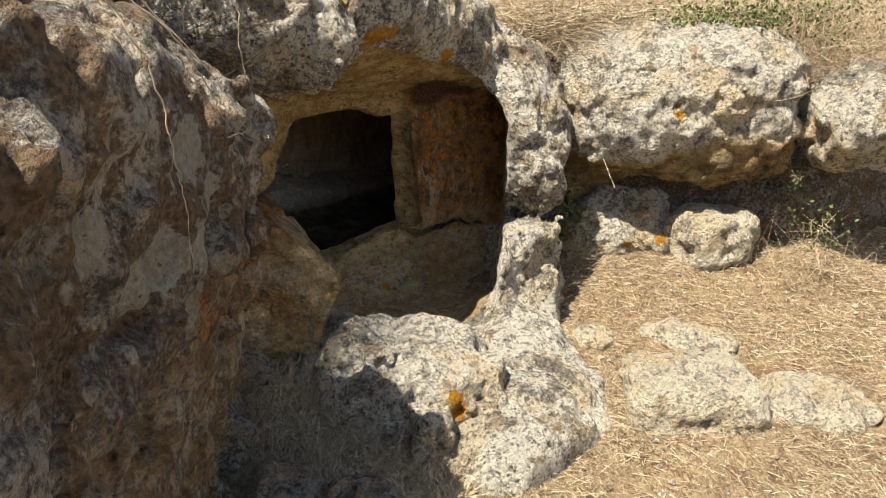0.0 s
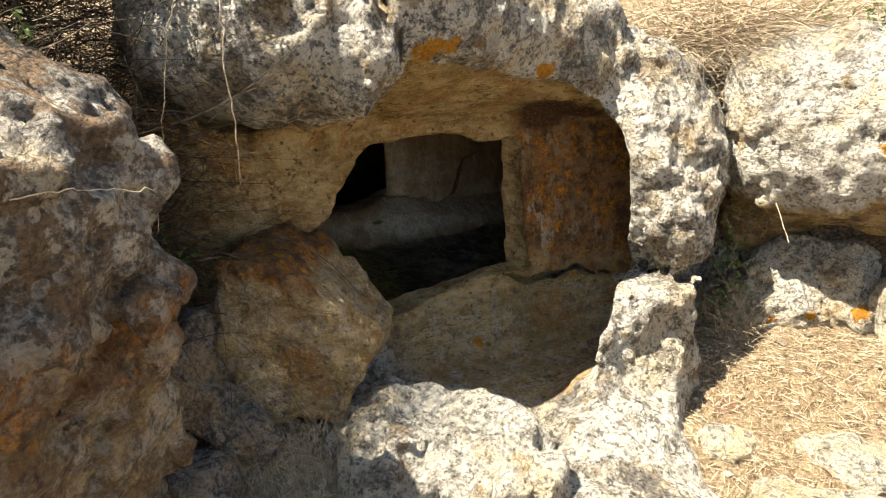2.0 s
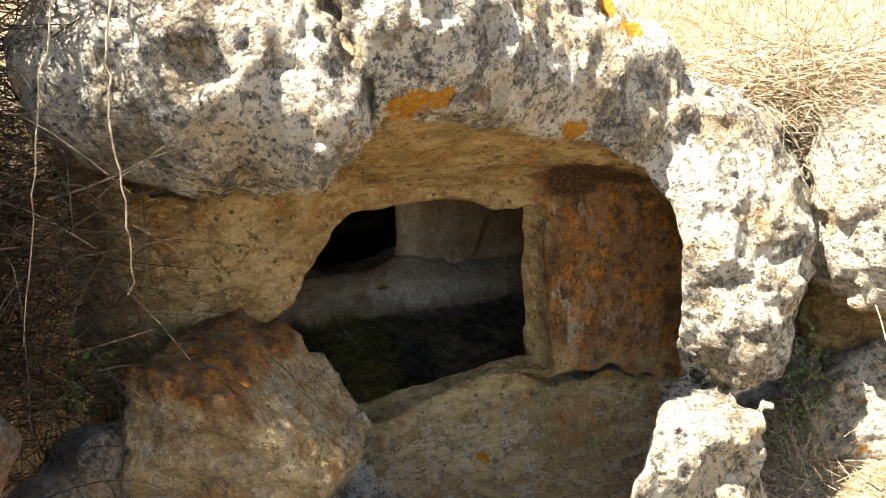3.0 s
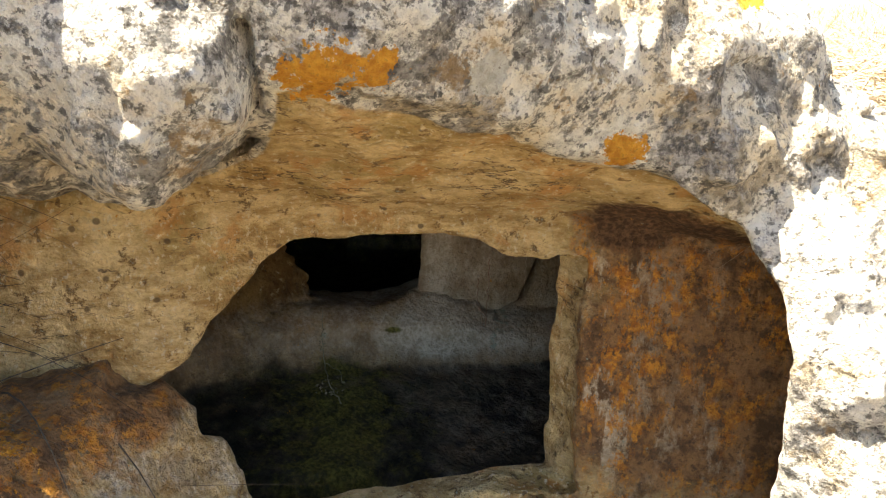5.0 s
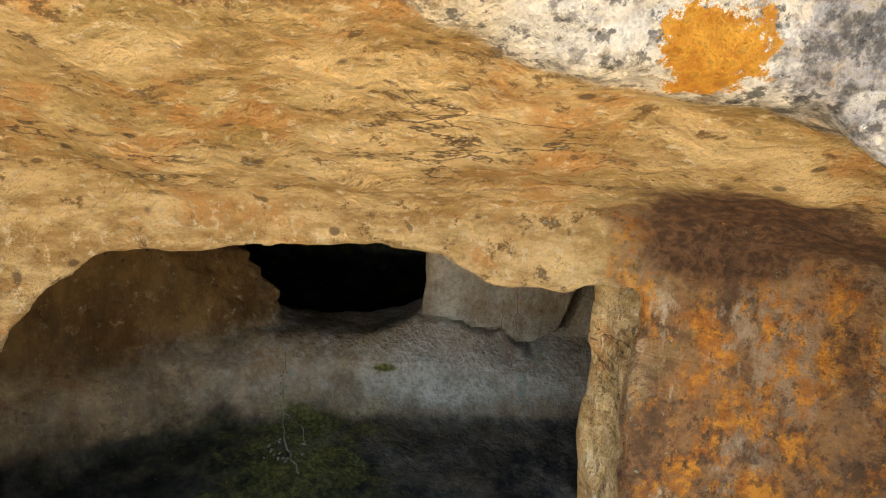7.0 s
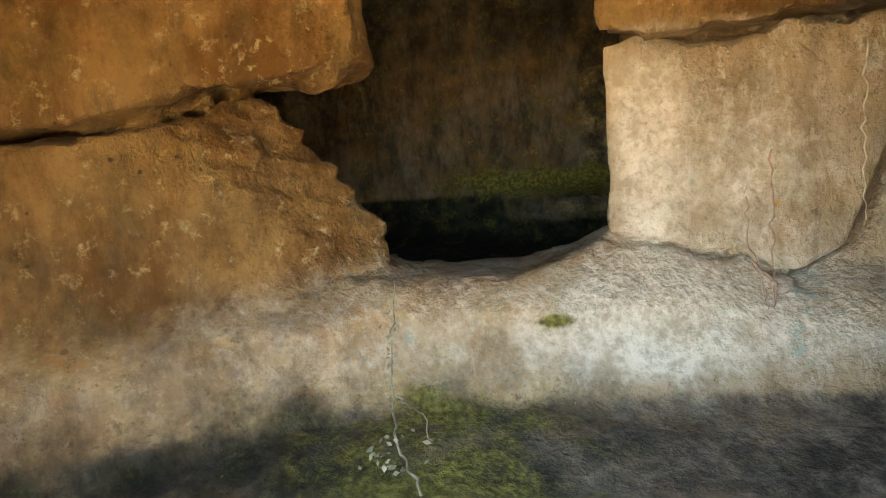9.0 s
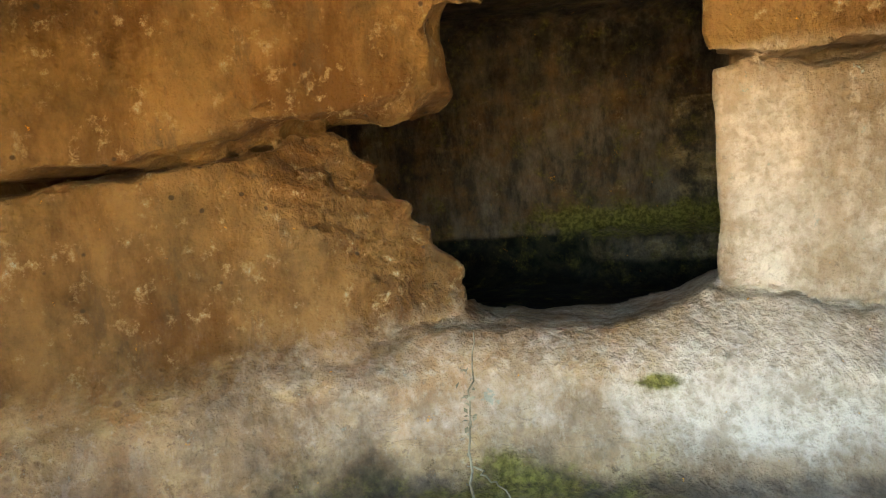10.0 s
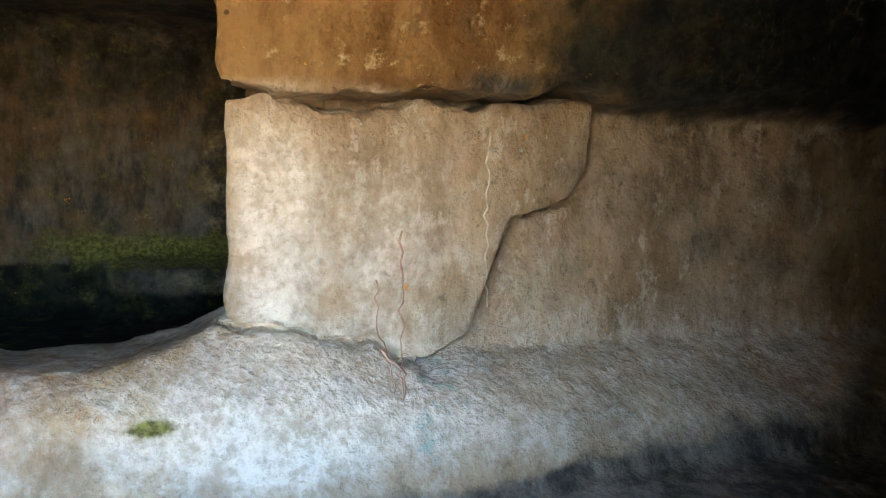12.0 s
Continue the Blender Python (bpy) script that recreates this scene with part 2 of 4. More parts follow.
# brown twigs, darkened to put the thorn brush's shade into their colour
BRUSH = blade_material("dark_twig", (0.03, 0.022, 0.015), (0.13, 0.095, 0.06))
DRYLEAF = blade_material("dry_leaf", (0.18, 0.16, 0.09), (0.36, 0.33, 0.22))


# ---- shaping tools: distance fields meshed on a grid ----
PERM = np.random.RandomState(7).permutation(4096).astype(np.int64)
RAND = np.random.RandomState(8).rand(4096).astype(np.float32)


def lattice(p, freq, seed):
    """Smooth value noise in -1..1 at the points p (n, 3)."""
    q = p * freq + seed * 17.31
    i = np.floor(q).astype(np.int64)
    f = (q - i).astype(np.float32)
    f = f * f * f * (f * (f * 6 - 15) + 10)
    out = np.zeros(len(p), np.float32)
    for dx in (0, 1):
        hx = PERM[(i[:, 0] + dx) & 4095]
        wx = f[:, 0] if dx else 1 - f[:, 0]
        for dy in (0, 1):
            hy = PERM[(hx + i[:, 1] + dy) & 4095]
            wy = wx * (f[:, 1] if dy else 1 - f[:, 1])
            for dz in (0, 1):
                hz = RAND[PERM[(hy + i[:, 2] + dz) & 4095]]
                out += wy * (f[:, 2] if dz else 1 - f[:, 2]) * hz
    return out * 2 - 1


def fbm(p, freq, octaves, seed, gain=0.5):
    out, amp = np.zeros(len(p), np.float32), 1.0
    for o in range(octaves):
        out += amp * lattice(p, freq * 2.03**o, seed + o)
        amp *= gain
    return out


def smooth01(v, low, high):
    t = np.clip((v - low) / (high - low), 0, 1)
    return t * t * (3 - 2 * t)


def join(a, b, k):
    h = np.clip(0.5 + 0.5 * (b - a) / k, 0, 1)
    return b + (a - b) * h - k * h * (1 - h)


def carve(a, b, k):
    return -join(-a, b, k)


def ball(X, Y, Z, c, r):
    x, y, z = (X - c[0]) / r[0], (Y - c[1]) / r[1], (Z - c[2]) / r[2]
    k0 = np.sqrt(x * x + y * y + z * z)
    k1 = np.sqrt((x / r[0]) ** 2 + (y / r[1]) ** 2 + (z / r[2]) ** 2) + 1e-6
    return k0 * (k0 - 1) / k1


def brick(X, Y, Z, c, half, r):
    x, y, z = np.abs(X - c[0]) - half[0] + r, np.abs(Y - c[1]) - half[1] + r, np.abs(Z - c[2]) - half[2] + r
    out = np.sqrt(np.maximum(x, 0) ** 2 + np.maximum(y, 0) ** 2 + np.maximum(z, 0) ** 2)
    return out + np.minimum(np.maximum(np.maximum(x, y), z), 0) - r


def limits(k, *fields):
    """The smooth intersection of fields."""
    out = fields[0]
    for f in fields[1:]:
        out = -join(-out, -f, k)
    return out


def steps(*stretches):
    """Grid lines: (start, end, step) stretches that follow one another."""
    parts = [np.linspace(a, b, max(2, round((b - a) / s) + 1))[:-1] for a, b, s in stretches]
    return np.concatenate(parts + [[stretches[-1][1]]])


def net(d, xs, ys, zs):
    """Surface net of the field d on the grid: vertices and quads."""
    inside = d < 0
    n = [len(a) - 1 for a in (xs, ys, zs)]
    corners = [(i, j, k) for i in (0, 1) for j in (0, 1) for k in (0, 1)]
    count = np.zeros(n, np.int8)
    for i, j, k in corners:
        count += inside[i:i + n[0], j:j + n[1], k:k + n[2]]
    I, J, K = np.nonzero((count > 0) & (count < 8))
    val = {c: d[I + c[0], J + c[1], K + c[2]] for c in corners}
    P = {c: np.stack([xs[I + c[0]], ys[J + c[1]], zs[K + c[2]]], 1) for c in corners}
    total, hits = np.zeros((len(I), 3)), np.zeros(len(I))
    for a in corners:
        for axis in range(3):
            if a[axis]:
                continue
            b = tuple(1 if m == axis else v for m, v in enumerate(a))
            cross = (val[a] < 0) != (val[b] < 0)
            t = np.where(cross, val[a] / np.where(cross, val[a] - val[b], 1), 0)[:, None]
            total += np.where(cross[:, None], P[a] + (P[b] - P[a]) * t, 0)
            hits += cross
    verts = total / hits[:, None]
    index = np.full(n, -1, np.int64)
    index[I, J, K] = np.arange(len(I))
    quads = []
    for axis in range(3):
        u, v = [m for m in range(3) if m != axis]
        size = list(d.shape)
        size[axis] -= 1
        lo = [slice(1, size[m] - 1) if m != axis else slice(0, size[m]) for m in range(3)]
        hi = list(lo)
        hi[axis] = slice(1, size[axis] + 1)
        a, b = inside[tuple(lo)], inside[tuple(hi)]
        E = np.stack(np.nonzero(a != b), 1)
        flip = a[tuple(E.T)]
        E[:, u] += 1
        E[:, v] += 1
        cells = []
        for du, dv in ((1, 1), (0, 1), (0, 0), (1, 0)):
            c = E.copy()
            c[:, u] -= du
            c[:, v] -= dv
            cells.append(index[tuple(c.T)])
        q = np.stack(cells, 1)
        turn = flip if axis != 1 else ~flip
        q[~turn] = q[~turn][:, ::-1]
        quads.append(q)
    return verts, np.concatenate(quads)


def raw_mesh(name, verts, quads, material, masks=None):
    me = bpy.data.meshes.new(name)
    me.vertices.add(len(verts))
    me.vertices.foreach_set("co", np.ascontiguousarray(verts, np.float32).ravel())
    me.loops.add(quads.size)
    me.loops.foreach_set("vertex_index", quads.ravel().astype(np.int32))
    me.polygons.add(len(quads))
    me.polygons.foreach_set("loop_start", np.arange(0, quads.size, quads.shape[1], dtype=np.int32))
    me.update(calc_edges=True)
    me.polygons.foreach_set("use_smooth", np.ones(len(quads), bool))
    for key, values in (masks or {}).items():
        me.attributes.new(key, "FLOAT", "POINT").data.foreach_set("value", np.ascontiguousarray(values, np.float32))
    me.materials.append(material)
    return me


def sculpt(name, field, lines, material, rough, masks=None, turn=None, seed=1, calm=None, pitted=0.04, knobs=((5, 0.036), (13, 0.019), (29, 0.009))):
    """Meshes a field; rough is (frequency, amplitude, octaves) rows of relief; masks maps world points to mask arrays."""
    xs, ys, zs = lines
    X, Y, Z = np.meshgrid(xs.astype(np.float32), ys.astype(np.float32), zs.astype(np.float32), indexing="ij", sparse=True)
    d = np.ascontiguousarray(np.broadcast_to(field(X, Y, Z), (len(xs), len(ys), len(zs)))).astype(np.float32)
    close = np.abs(d) < 0.16
    I, J, K = np.nonzero(close)
    p = np.stack([xs[I], ys[J], zs[K]], 1)
    keep = calm(p) if calm else 1.0
    for n, (freq, amp, octaves) in enumerate(rough):
        d[I, J, K] += amp * keep * fbm(p, freq, octaves, seed + 5 * n)
    for freq, amp in knobs:
        d[I, J, K] += amp * keep * (0.33 - np.abs(fbm(p, freq, 2, seed + 60)))
    if pitted:
        d[I, J, K] += pitted * keep * np.clip(fbm(p, 11, 3, seed + 40) - 0.22, 0, 0.5)
    for axis in range(3):
        edge = [slice(None)] * 3
        for side in (0, -1):
            edge[axis] = side
            d[tuple(edge)] = np.maximum(d[tuple(edge)], 0.01)
    verts, quads = net(d, xs, ys, zs)
    if turn is not None:
        verts = turn(verts)
    me = raw_mesh(name, verts, quads, material, masks(verts) if masks else None)
    return new(name, me)


# the tomb's own axes: w along the doorway's wall, s into the rock
UX, UY = 0.722, 0.692


def to_world(v):
    return np.stack([UX * v[:, 0] - UY * v[:, 1], UY * v[:, 0] + UX * v[:, 1], v[:, 2]], 1)


def to_tomb(p):
    return np.stack([UX * p[:, 0] + UY * p[:, 1], -UY * p[:, 0] + UX * p[:, 1], p[:, 2]], 1)


# ---- the rock with the tomb ----
def along(v, *pairs):
    """A line drawn through (place, value) pairs."""
    return np.interp(v, [p[0] for p in pairs], [p[1] for p in pairs]).astype(np.float32)


def right_wall(x, z):
    return 3.95 + 0.55 * x + 0.06 * (z - 0.8)


def niche_field(w, s, z):
    """The open niche before the doorway (negative inside)."""
    x, y = UX * w - UY * s, UY * w + UX * s
    right = (y - right_wall(x, z)) * 0.87
    left = -(0.88 * (x + 0.71) - 0.44 * (y - 3.30) + 0.12 * (z - 1.0))
    top = (z - (1.425 - (s - 2.42) * 0.53) + 0.25 * np.maximum(0, w - 2.45)) * 0.88
    slab = np.maximum(0.06 - z + 0.10 * (s - 2.5), (0.10 + 1.5 * (s - 2.815) - z) * 0.56)
    slab = np.maximum(slab, 0.9 * (0.39 - z) - 2.0 * np.maximum(0, 2.93 - s))
    pillar = x - along(z, (0.30, 0.25), (0.45, 0.285), (0.76, 0.305), (1.0, 0.315), (1.08, 0.29), (1.16, 0.215), (1.3, 0.08))
    upper = limits(0.014, limits(0.05, limits(0.02, right, s - 2.965 - 0.17 * np.maximum(0, 1.0 - z)), left, top, slab), pillar)
    low_left = limits(0.06, -(x + 1.5), w - 1.92, z - 0.77 - 0.05 * (x + 0.7), slab, s - 2.86)
    return join(upper, low_left, 0.04)


def doorway_field(w, s, z):
    lip = along(w, (1.8, 1.06), (1.97, 1.066), (2.1, 1.087), (2.2, 1.095), (2.29, 1.077), (2.35, 1.037), (2.5, 1.024)) + 0.30 * np.maximum(0, 2.97 - s)
    left = -((w - 1.85) * 0.72 - (z - 1.06) * 0.69) - 0.9 * np.maximum(0, s - 2.94)
    sill = along(w, (1.8, 0.34), (2.0, 0.365), (2.3, 0.42), (2.5, 0.445)) - 0.8 * np.maximum(0, s - 3.04) - z
    return limits(0.014, np.maximum(np.maximum(2.5 - s, s - 3.35), 1.32 - w), w - 2.535 - 0.045 * (0.8 - z) + 0.14 * (s - 2.95) - 2.5 * np.maximum(0, s - 3.085), left, z - lip, sill)


JAW = ((1.1, 0.82), (1.35, 0.835), (1.49, 0.843), (1.58, 0.883), (1.75, 0.903), (1.86, 0.935))
BED = ((2.2, 0.930), (2.4, 0.926), (2.46, 0.918), (2.6, 0.94), (2.8, 0.94), (2.85, 0.97), (3.0, 0.94), (3.3, 0.99))
FOOT = ((2.27, 0.572), (2.365, 0.561), (2.44, 0.538), (2.53, 0.533), (2.575, 0.492), (2.65, 0.489))
SPLIT = ((0.44, 2.60), (0.49, 2.63), (0.535, 2.72), (0.625, 2.75), (0.74, 2.79), (0.755, 2.86), (0.78, 2.91), (0.84, 2.94), (0.95, 2.95))


def cracks_field(w, s, z):
    """Thin open cracks in the chamber's far wall (negative inside)."""
    shake = 0.005 * np.sin(w * 43 + z * 9) + 0.003 * np.sin(w * 97)
    jaw = limits(0.004, np.abs(z - along(w, *JAW) - shake) - 0.009, w - 1.70, 1.05 - w, s - 4.20)
    bed = limits(0.004, np.abs(z - along(w, *BED) - shake) - 0.009 - 0.003 * np.sin(w * 31), w - 3.02, 2.27 - w, s - 4.24)
    foot = limits(0.004, np.abs(z - along(w, *FOOT) - shake) - 0.0075, w - 2.68, 2.27 - w, s - 4.16)
    return np.maximum(np.minimum(np.minimum(jaw, bed), foot), 3.6 - s)


def chamber_field(w, s, z):
    curve = np.maximum(0, 1.95 - w)
    split = along(z, *SPLIT)
    crack = np.exp(-((w - split - 0.008) / 0.013) ** 2) * (z > 0.47) * (z < 0.95)
    recess = smooth01(w, split - 0.004, split + 0.012) * smooth01(z, 0.46, 0.50) * (1 - smooth01(z, 0.93, 0.97))
    jaw = along(w, *JAW)
    above = smooth01(z, jaw - 0.004, jaw + 0.01) * (w < 1.95)
    bed = along(w, *BED)
    upper = smooth01(z, bed - 0.004, bed + 0.008) * smooth01(w, 2.05, 2.32)
    lower = along(w, (1.2, 0.50), (1.8, 0.545), (2.2, 0.55), (2.4, 0.55), (2.6, 0.50), (3.4, 0.46))
    ledge = smooth01(z, lower + 0.02, lower - 0.09) * 0.12 + np.maximum(0, 0.42 - z) * 0.5
    far = s - (4.12 - 0.60 * curve**1.4 - ledge - 0.035 * above - 0.03 * upper - 0.35 * np.maximum(0, z - 0.95) * smooth01(w, 2.24, 2.5) + 0.05 * recess
               + 0.16 * crack + 0.06 * np.maximum(0, w - 2.8) - 0.25 * np.maximum(0, w - 3.2) ** 1.3)
    ceiling = z - (1.27 - 0.25 * np.maximum(0, s - 3.75) ** 1.5)
    floor = 0.22 + 0.09 * smooth01(s, 3.3, 3.95) - z
    return limits(0.02, far * 0.9, limits(0.08, 3.09 - s, 1.10 - w, w - 3.75, ceiling, floor))


def inner_door_field(w, s, z):
    sill = along(w, (1.8, 0.525), (2.0, 0.518), (2.12, 0.522), (2.24, 0.552), (2.3, 0.585)) - 0.12 * np.maximum(0, s - 4.12)
    block = limits(0.03, w - 2.278 - 0.35 * np.maximum(0, s - 4.10), z - 1.058 - 0.4 * np.maximum(0, s - 4.08), 1.85 - w - 0.5 * np.maximum(0, s - 4.15))
    edge = along(z, (0.53, 1.86), (0.62, 1.825), (0.756, 1.73), (0.856, 1.66), (0.9, 1.63)) + 0.005 * np.sin(z * 150 + s * 60) + 0.006 * np.sin(z * 61 + s * 35) + 0.006 * np.sin(z * 97 - s * 80) - 0.75 * np.clip(4.18 - s, 0, 0.25) - 0.9 * np.maximum(0, s - 4.18)
    roof = along(w, (1.49, 0.845), (1.58, 0.884), (1.75, 0.905), (1.86, 0.937), (2.1, 0.96))
    broken = limits(0.01, z - roof, edge - w, w - 2.1)
    return limits(0.01, np.minimum(block, broken), sill - z, np.maximum(3.8 - s, s - 4.7))


def back_chamber_field(w, s, z):
    step = 0.10 * smooth01(z, 0.50, 0.46) * smooth01(w, 1.95, 2.05)
    return brick(w, s + step, z, (2.05, 4.98, 0.78), (0.95, 0.62, 0.48), 0.12)


def hollow(w, s, z):
    out = join(niche_field(w, s, z), doorway_field(w, s, z), 0.012)
    out = join(out, chamber_field(w, s, z), 0.02)
    out = np.minimum(out, inner_door_field(w, s, z))
    return np.minimum(out, back_chamber_field(w, s, z))


def limb(X, Y, Z, a, b, ra, rb):
    """A tapered round bar between two points."""
    d = [q - p for p, q in zip(a, b)]
    t = np.clip(((X - a[0]) * d[0] + (Y - a[1]) * d[1] + (Z - a[2]) * d[2]) / sum(v * v for v in d), 0, 1)
    return np.sqrt((X - a[0] - t * d[0]) ** 2 + (Y - a[1] - t * d[1]) ** 2 + (Z - a[2] - t * d[2]) ** 2) - (ra + (rb - ra) * t)


def lobe_field(x, y, z):
    """The rounded mass of grey rock that hangs at one side of the niche."""
    return join(ball(x, y, z, (-0.88, 3.0, 1.54), (0.50, 0.42, 0.33)), ball(x, y, z, (-0.49, 2.92, 1.41), (0.165, 0.12, 0.16)), 0.08)


def tomb_rock_field(w, s, z):
    x, y = UX * w - UY * s, UY * w + UX * s
    low = 0.40 * smooth01(w, 2.75, 3.1)
    out = brick(w, s, z + low * smooth01(z, 0.9, 1.2), (2.6, 4.40, 0.65), (1.65, 1.60, 1.20), 0.45)
    out = join(out, limb(x, y, z, (-0.47, 3.30, 1.62), (-0.17, 3.76, 1.50), 0.375, 0.275), 0.08)
    out = join(out, limb(x, y, z, (-0.17, 3.76, 1.50), (0.16, 4.02, 1.22), 0.27, 0.28), 0.05)
    out = join(out, ball(x, y, z, (0.25, 4.16, 0.92), (0.40, 0.50, 0.52)), 0.06)
    out = join(out, ball(x, y, z, (0.45, 4.0, 0.74), (0.18, 0.34, 0.31)), 0.06)
    base = brick(x, y, z - 0.35 * np.minimum(0, y - 3.62), (0.43, 3.70, 0.0), (0.16, 0.30, 0.37), 0.09)
    base = join(base, ball(x, y, z, (0.30, 3.42, -0.03), (0.26, 0.42, 0.22)), 0.08)
    base = join(base, ball(x, y, z, (0.28, 3.10, -0.22), (0.50, 0.75, 0.27)), 0.10)
    out = join(out, limits(0.1, s - 3.4, 2.2 - s, z - 0.5, 1.6 - w, w - 3.0, -0.5 - z), 0.05)
    out = carve(out, hollow(w, s, z), 0.012)
    out = join(out, base, 0.05)
    lobe = lobe_field(x, y, z)
    out = np.minimum(np.maximum(out, 0.022 - lobe), lobe)
    joint = 0.408 + 0.018 * np.sin(x * 19 + 1) + 0.010 * np.sin(x * 47)
    crack = np.maximum(np.abs(z - joint) - 0.008, np.abs(y - 3.94 - 0.55 * x) - 0.10 + 0 * w)
    out = np.maximum(out, -np.maximum(crack, np.maximum(-0.26 - x, x - 0.31)))
    cleft = np.maximum(np.abs(x - 0.075 - 0.10 * (z - 1.4) - 0.012 * np.sin(z * 30)) - 0.009, np.maximum(1.36 - z, s - 2.85) + 0 * w)
    out = np.maximum(out, -cracks_field(w, s, z))
    return np.maximum(out, -cleft)


def spots(p, places, size):
    out = np.zeros(len(p))
    for x, y, z, r in places:
        out = np.maximum(out, 1 - np.sqrt(((p - (x, y, z)) ** 2).sum(1)) / (r * size))
    return np.clip(out * 1.25, 0, 1)


GOLD_SPOTS = [(-0.237, 3.03, 1.437, 0.065), (-0.27, 3.04, 1.415, 0.06), (-0.19, 3.08, 1.45, 0.05), (-0.009, 3.54, 1.345, 0.045), (-0.03, 3.53, 1.37, 0.03), (0.02, 3.58, 1.43, 0.035), (-0.50, 2.72, 1.45, 0.025),
              (0.34, 3.75, 0.39, 0.05), (0.38, 3.45, 0.26, 0.03), (0.13, 3.70, 1.19, 0.03), (0.3, 3.05, 0.0, 0.05), (0.45, 2.85, -0.04, 0.05),
              (-0.05, 3.80, 0.24, 0.035), (-0.33, 3.62, 0.15, 0.035), (0.10, 2.95, 0.0, 0.03), (0.1, 3.75, 1.62, 0.05), (0.03, 3.72, 1.70, 0.06), (-0.1, 3.5, 1.60, 0.04)]
BLOTCHES = [(-0.12, 3.25, 1.47, 0.05), (-0.18, 3.2, 1.62, 0.09), (-0.45, 2.80, 1.20, 0.03), (-0.75, 2.65, 1.45, 0.05), (-0.9, 2.65, 1.25, 0.08), (0.3, 3.7, 0.9, 0.05)]


def calm(t):
    """How much of the relief a place keeps: the cut and sheltered faces are smoother."""
    w, s, z = t[:, 0], t[:, 1], t[:, 2]
    inner = smooth01(s, 2.9, 3.1)
    wall = smooth01(-np.abs(niche_field(w, s, z)), -0.08, -0.02)
    rough = (w < 1.95) * (s > 3.85) * smooth01(0.12 - np.abs(inner_door_field(w, s, z)), 0.0, 0.08)
    return 1 - 0.80 * inner * (1 - 0.55 * rough) - 0.6 * wall * (1 - inner)


def tomb_masks(p):
    t = to_tomb(p)
    w, s, z = t[:, 0], t[:, 1], t[:, 2]
    x, y = p[:, 0], p[:, 1]
    deep = smooth01(s, 2.93, 3.05) * (z < 1.42) * (w < 3.85) * (s < 5.8)
    wave = 0.03 * fbm(p, 9, 3, 77)
    edge = along(w, (1.0, 2.30), (1.69, 2.33), (1.81, 2.36), (1.94, 2.40), (2.2, 2.51), (2.46, 2.585), (2.74, 2.60))
    roof = smooth01(s - edge + wave, 0.0, 0.04) * (z < 1.5)
    inside = smooth01(-np.abs(niche_field(w, s, z)), -0.055, -0.025)
    bare = roof * smooth01(z, 0.10, 0.35) * np.where(x > -0.1, inside * (x < 0.345), 1)
    under = (w < 1.95) * smooth01(1.19 + wave - z, 0.0, 0.05) * smooth01(z, 0.2, 0.4)
    bare = np.maximum(np.maximum(bare, under), deep)
    bare *= 1 - smooth01(x, 0.16, 0.24) * (z < 0.40) * (s < 2.95)
    lobe = lobe_field(x, y, z)
    bare *= 1 - smooth01(0.045 - lobe, 0.0, 0.015) * smooth01(z, 1.17, 1.23)
    wall = smooth01(-np.abs(y - right_wall(x, z)), -0.07, -0.03) * (s < 3.1) * smooth01(z, 0.36, 0.40)
    wall *= smooth01(-np.abs(niche_field(w, s, z)), -0.06, -0.03)
    rust = wall * (0.62 + 0.38 * smooth01(x, -0.22, -0.02)) * (0.55 + 0.45 * smooth01(z, 0.45, 0.6))
    rust *= smooth01(x, -0.26, -0.215)
    stain = np.exp(-(((x + 0.115) / 0.10) ** 2 + ((z - 1.13) / 0.07) ** 2)) + 0.8 * np.exp(-(((x - 0.06) / 0.16) ** 2 + ((z - 1.17 + 0.2 * x) / 0.05) ** 2))
    stain *= (s > 2.6) * (s < 2.99) * smooth01(y, 3.6, 3.75)
    worn = 0.25 + 0.75 * np.exp(-((x + 0.17) / 0.10) ** 2) * (z < 1.05) + 0.3 * np.exp(-((z - 0.62) / 0.07) ** 2)
    verdigris = (s > 3.15) * (s < 4.5) * (0.42 * np.exp(-((w - 2.60) / 0.05) ** 2 - ((z - 0.41) / 0.05) ** 2) + 0.34 * np.exp(-((w - 2.66) / 0.07) ** 2 - ((z - 0.47) / 0.03) ** 2) + 0.6 * np.exp(-((w - 1.93) / 0.02) ** 2 - ((z - 0.43) / 0.02) ** 2))
    verdigris += (s > 4.6) * 0.45 * np.exp(-((z - 0.53) / 0.025) ** 2) * smooth01(w, 1.85, 2.1)
    slab = (s < 2.99) * (s > 2.3) * (1 - smooth01(z, 0.34, 0.38)) * (1 - smooth01(x, 0.14, 0.24)) * (w > 1.3)
    bare = np.where(slab > 0.2, 0.62 * smooth01(w + s, 4.6, 4.8), bare)
    back = (s > 3.15) & (s < 4.5)
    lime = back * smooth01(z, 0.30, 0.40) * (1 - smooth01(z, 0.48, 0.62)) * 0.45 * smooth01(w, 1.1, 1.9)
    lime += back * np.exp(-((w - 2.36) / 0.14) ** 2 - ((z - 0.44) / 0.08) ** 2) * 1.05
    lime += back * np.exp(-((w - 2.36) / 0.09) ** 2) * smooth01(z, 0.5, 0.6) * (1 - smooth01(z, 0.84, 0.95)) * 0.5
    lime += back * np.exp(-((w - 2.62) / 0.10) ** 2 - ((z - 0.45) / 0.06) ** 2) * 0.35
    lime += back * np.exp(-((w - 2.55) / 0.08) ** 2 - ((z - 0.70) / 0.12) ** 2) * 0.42
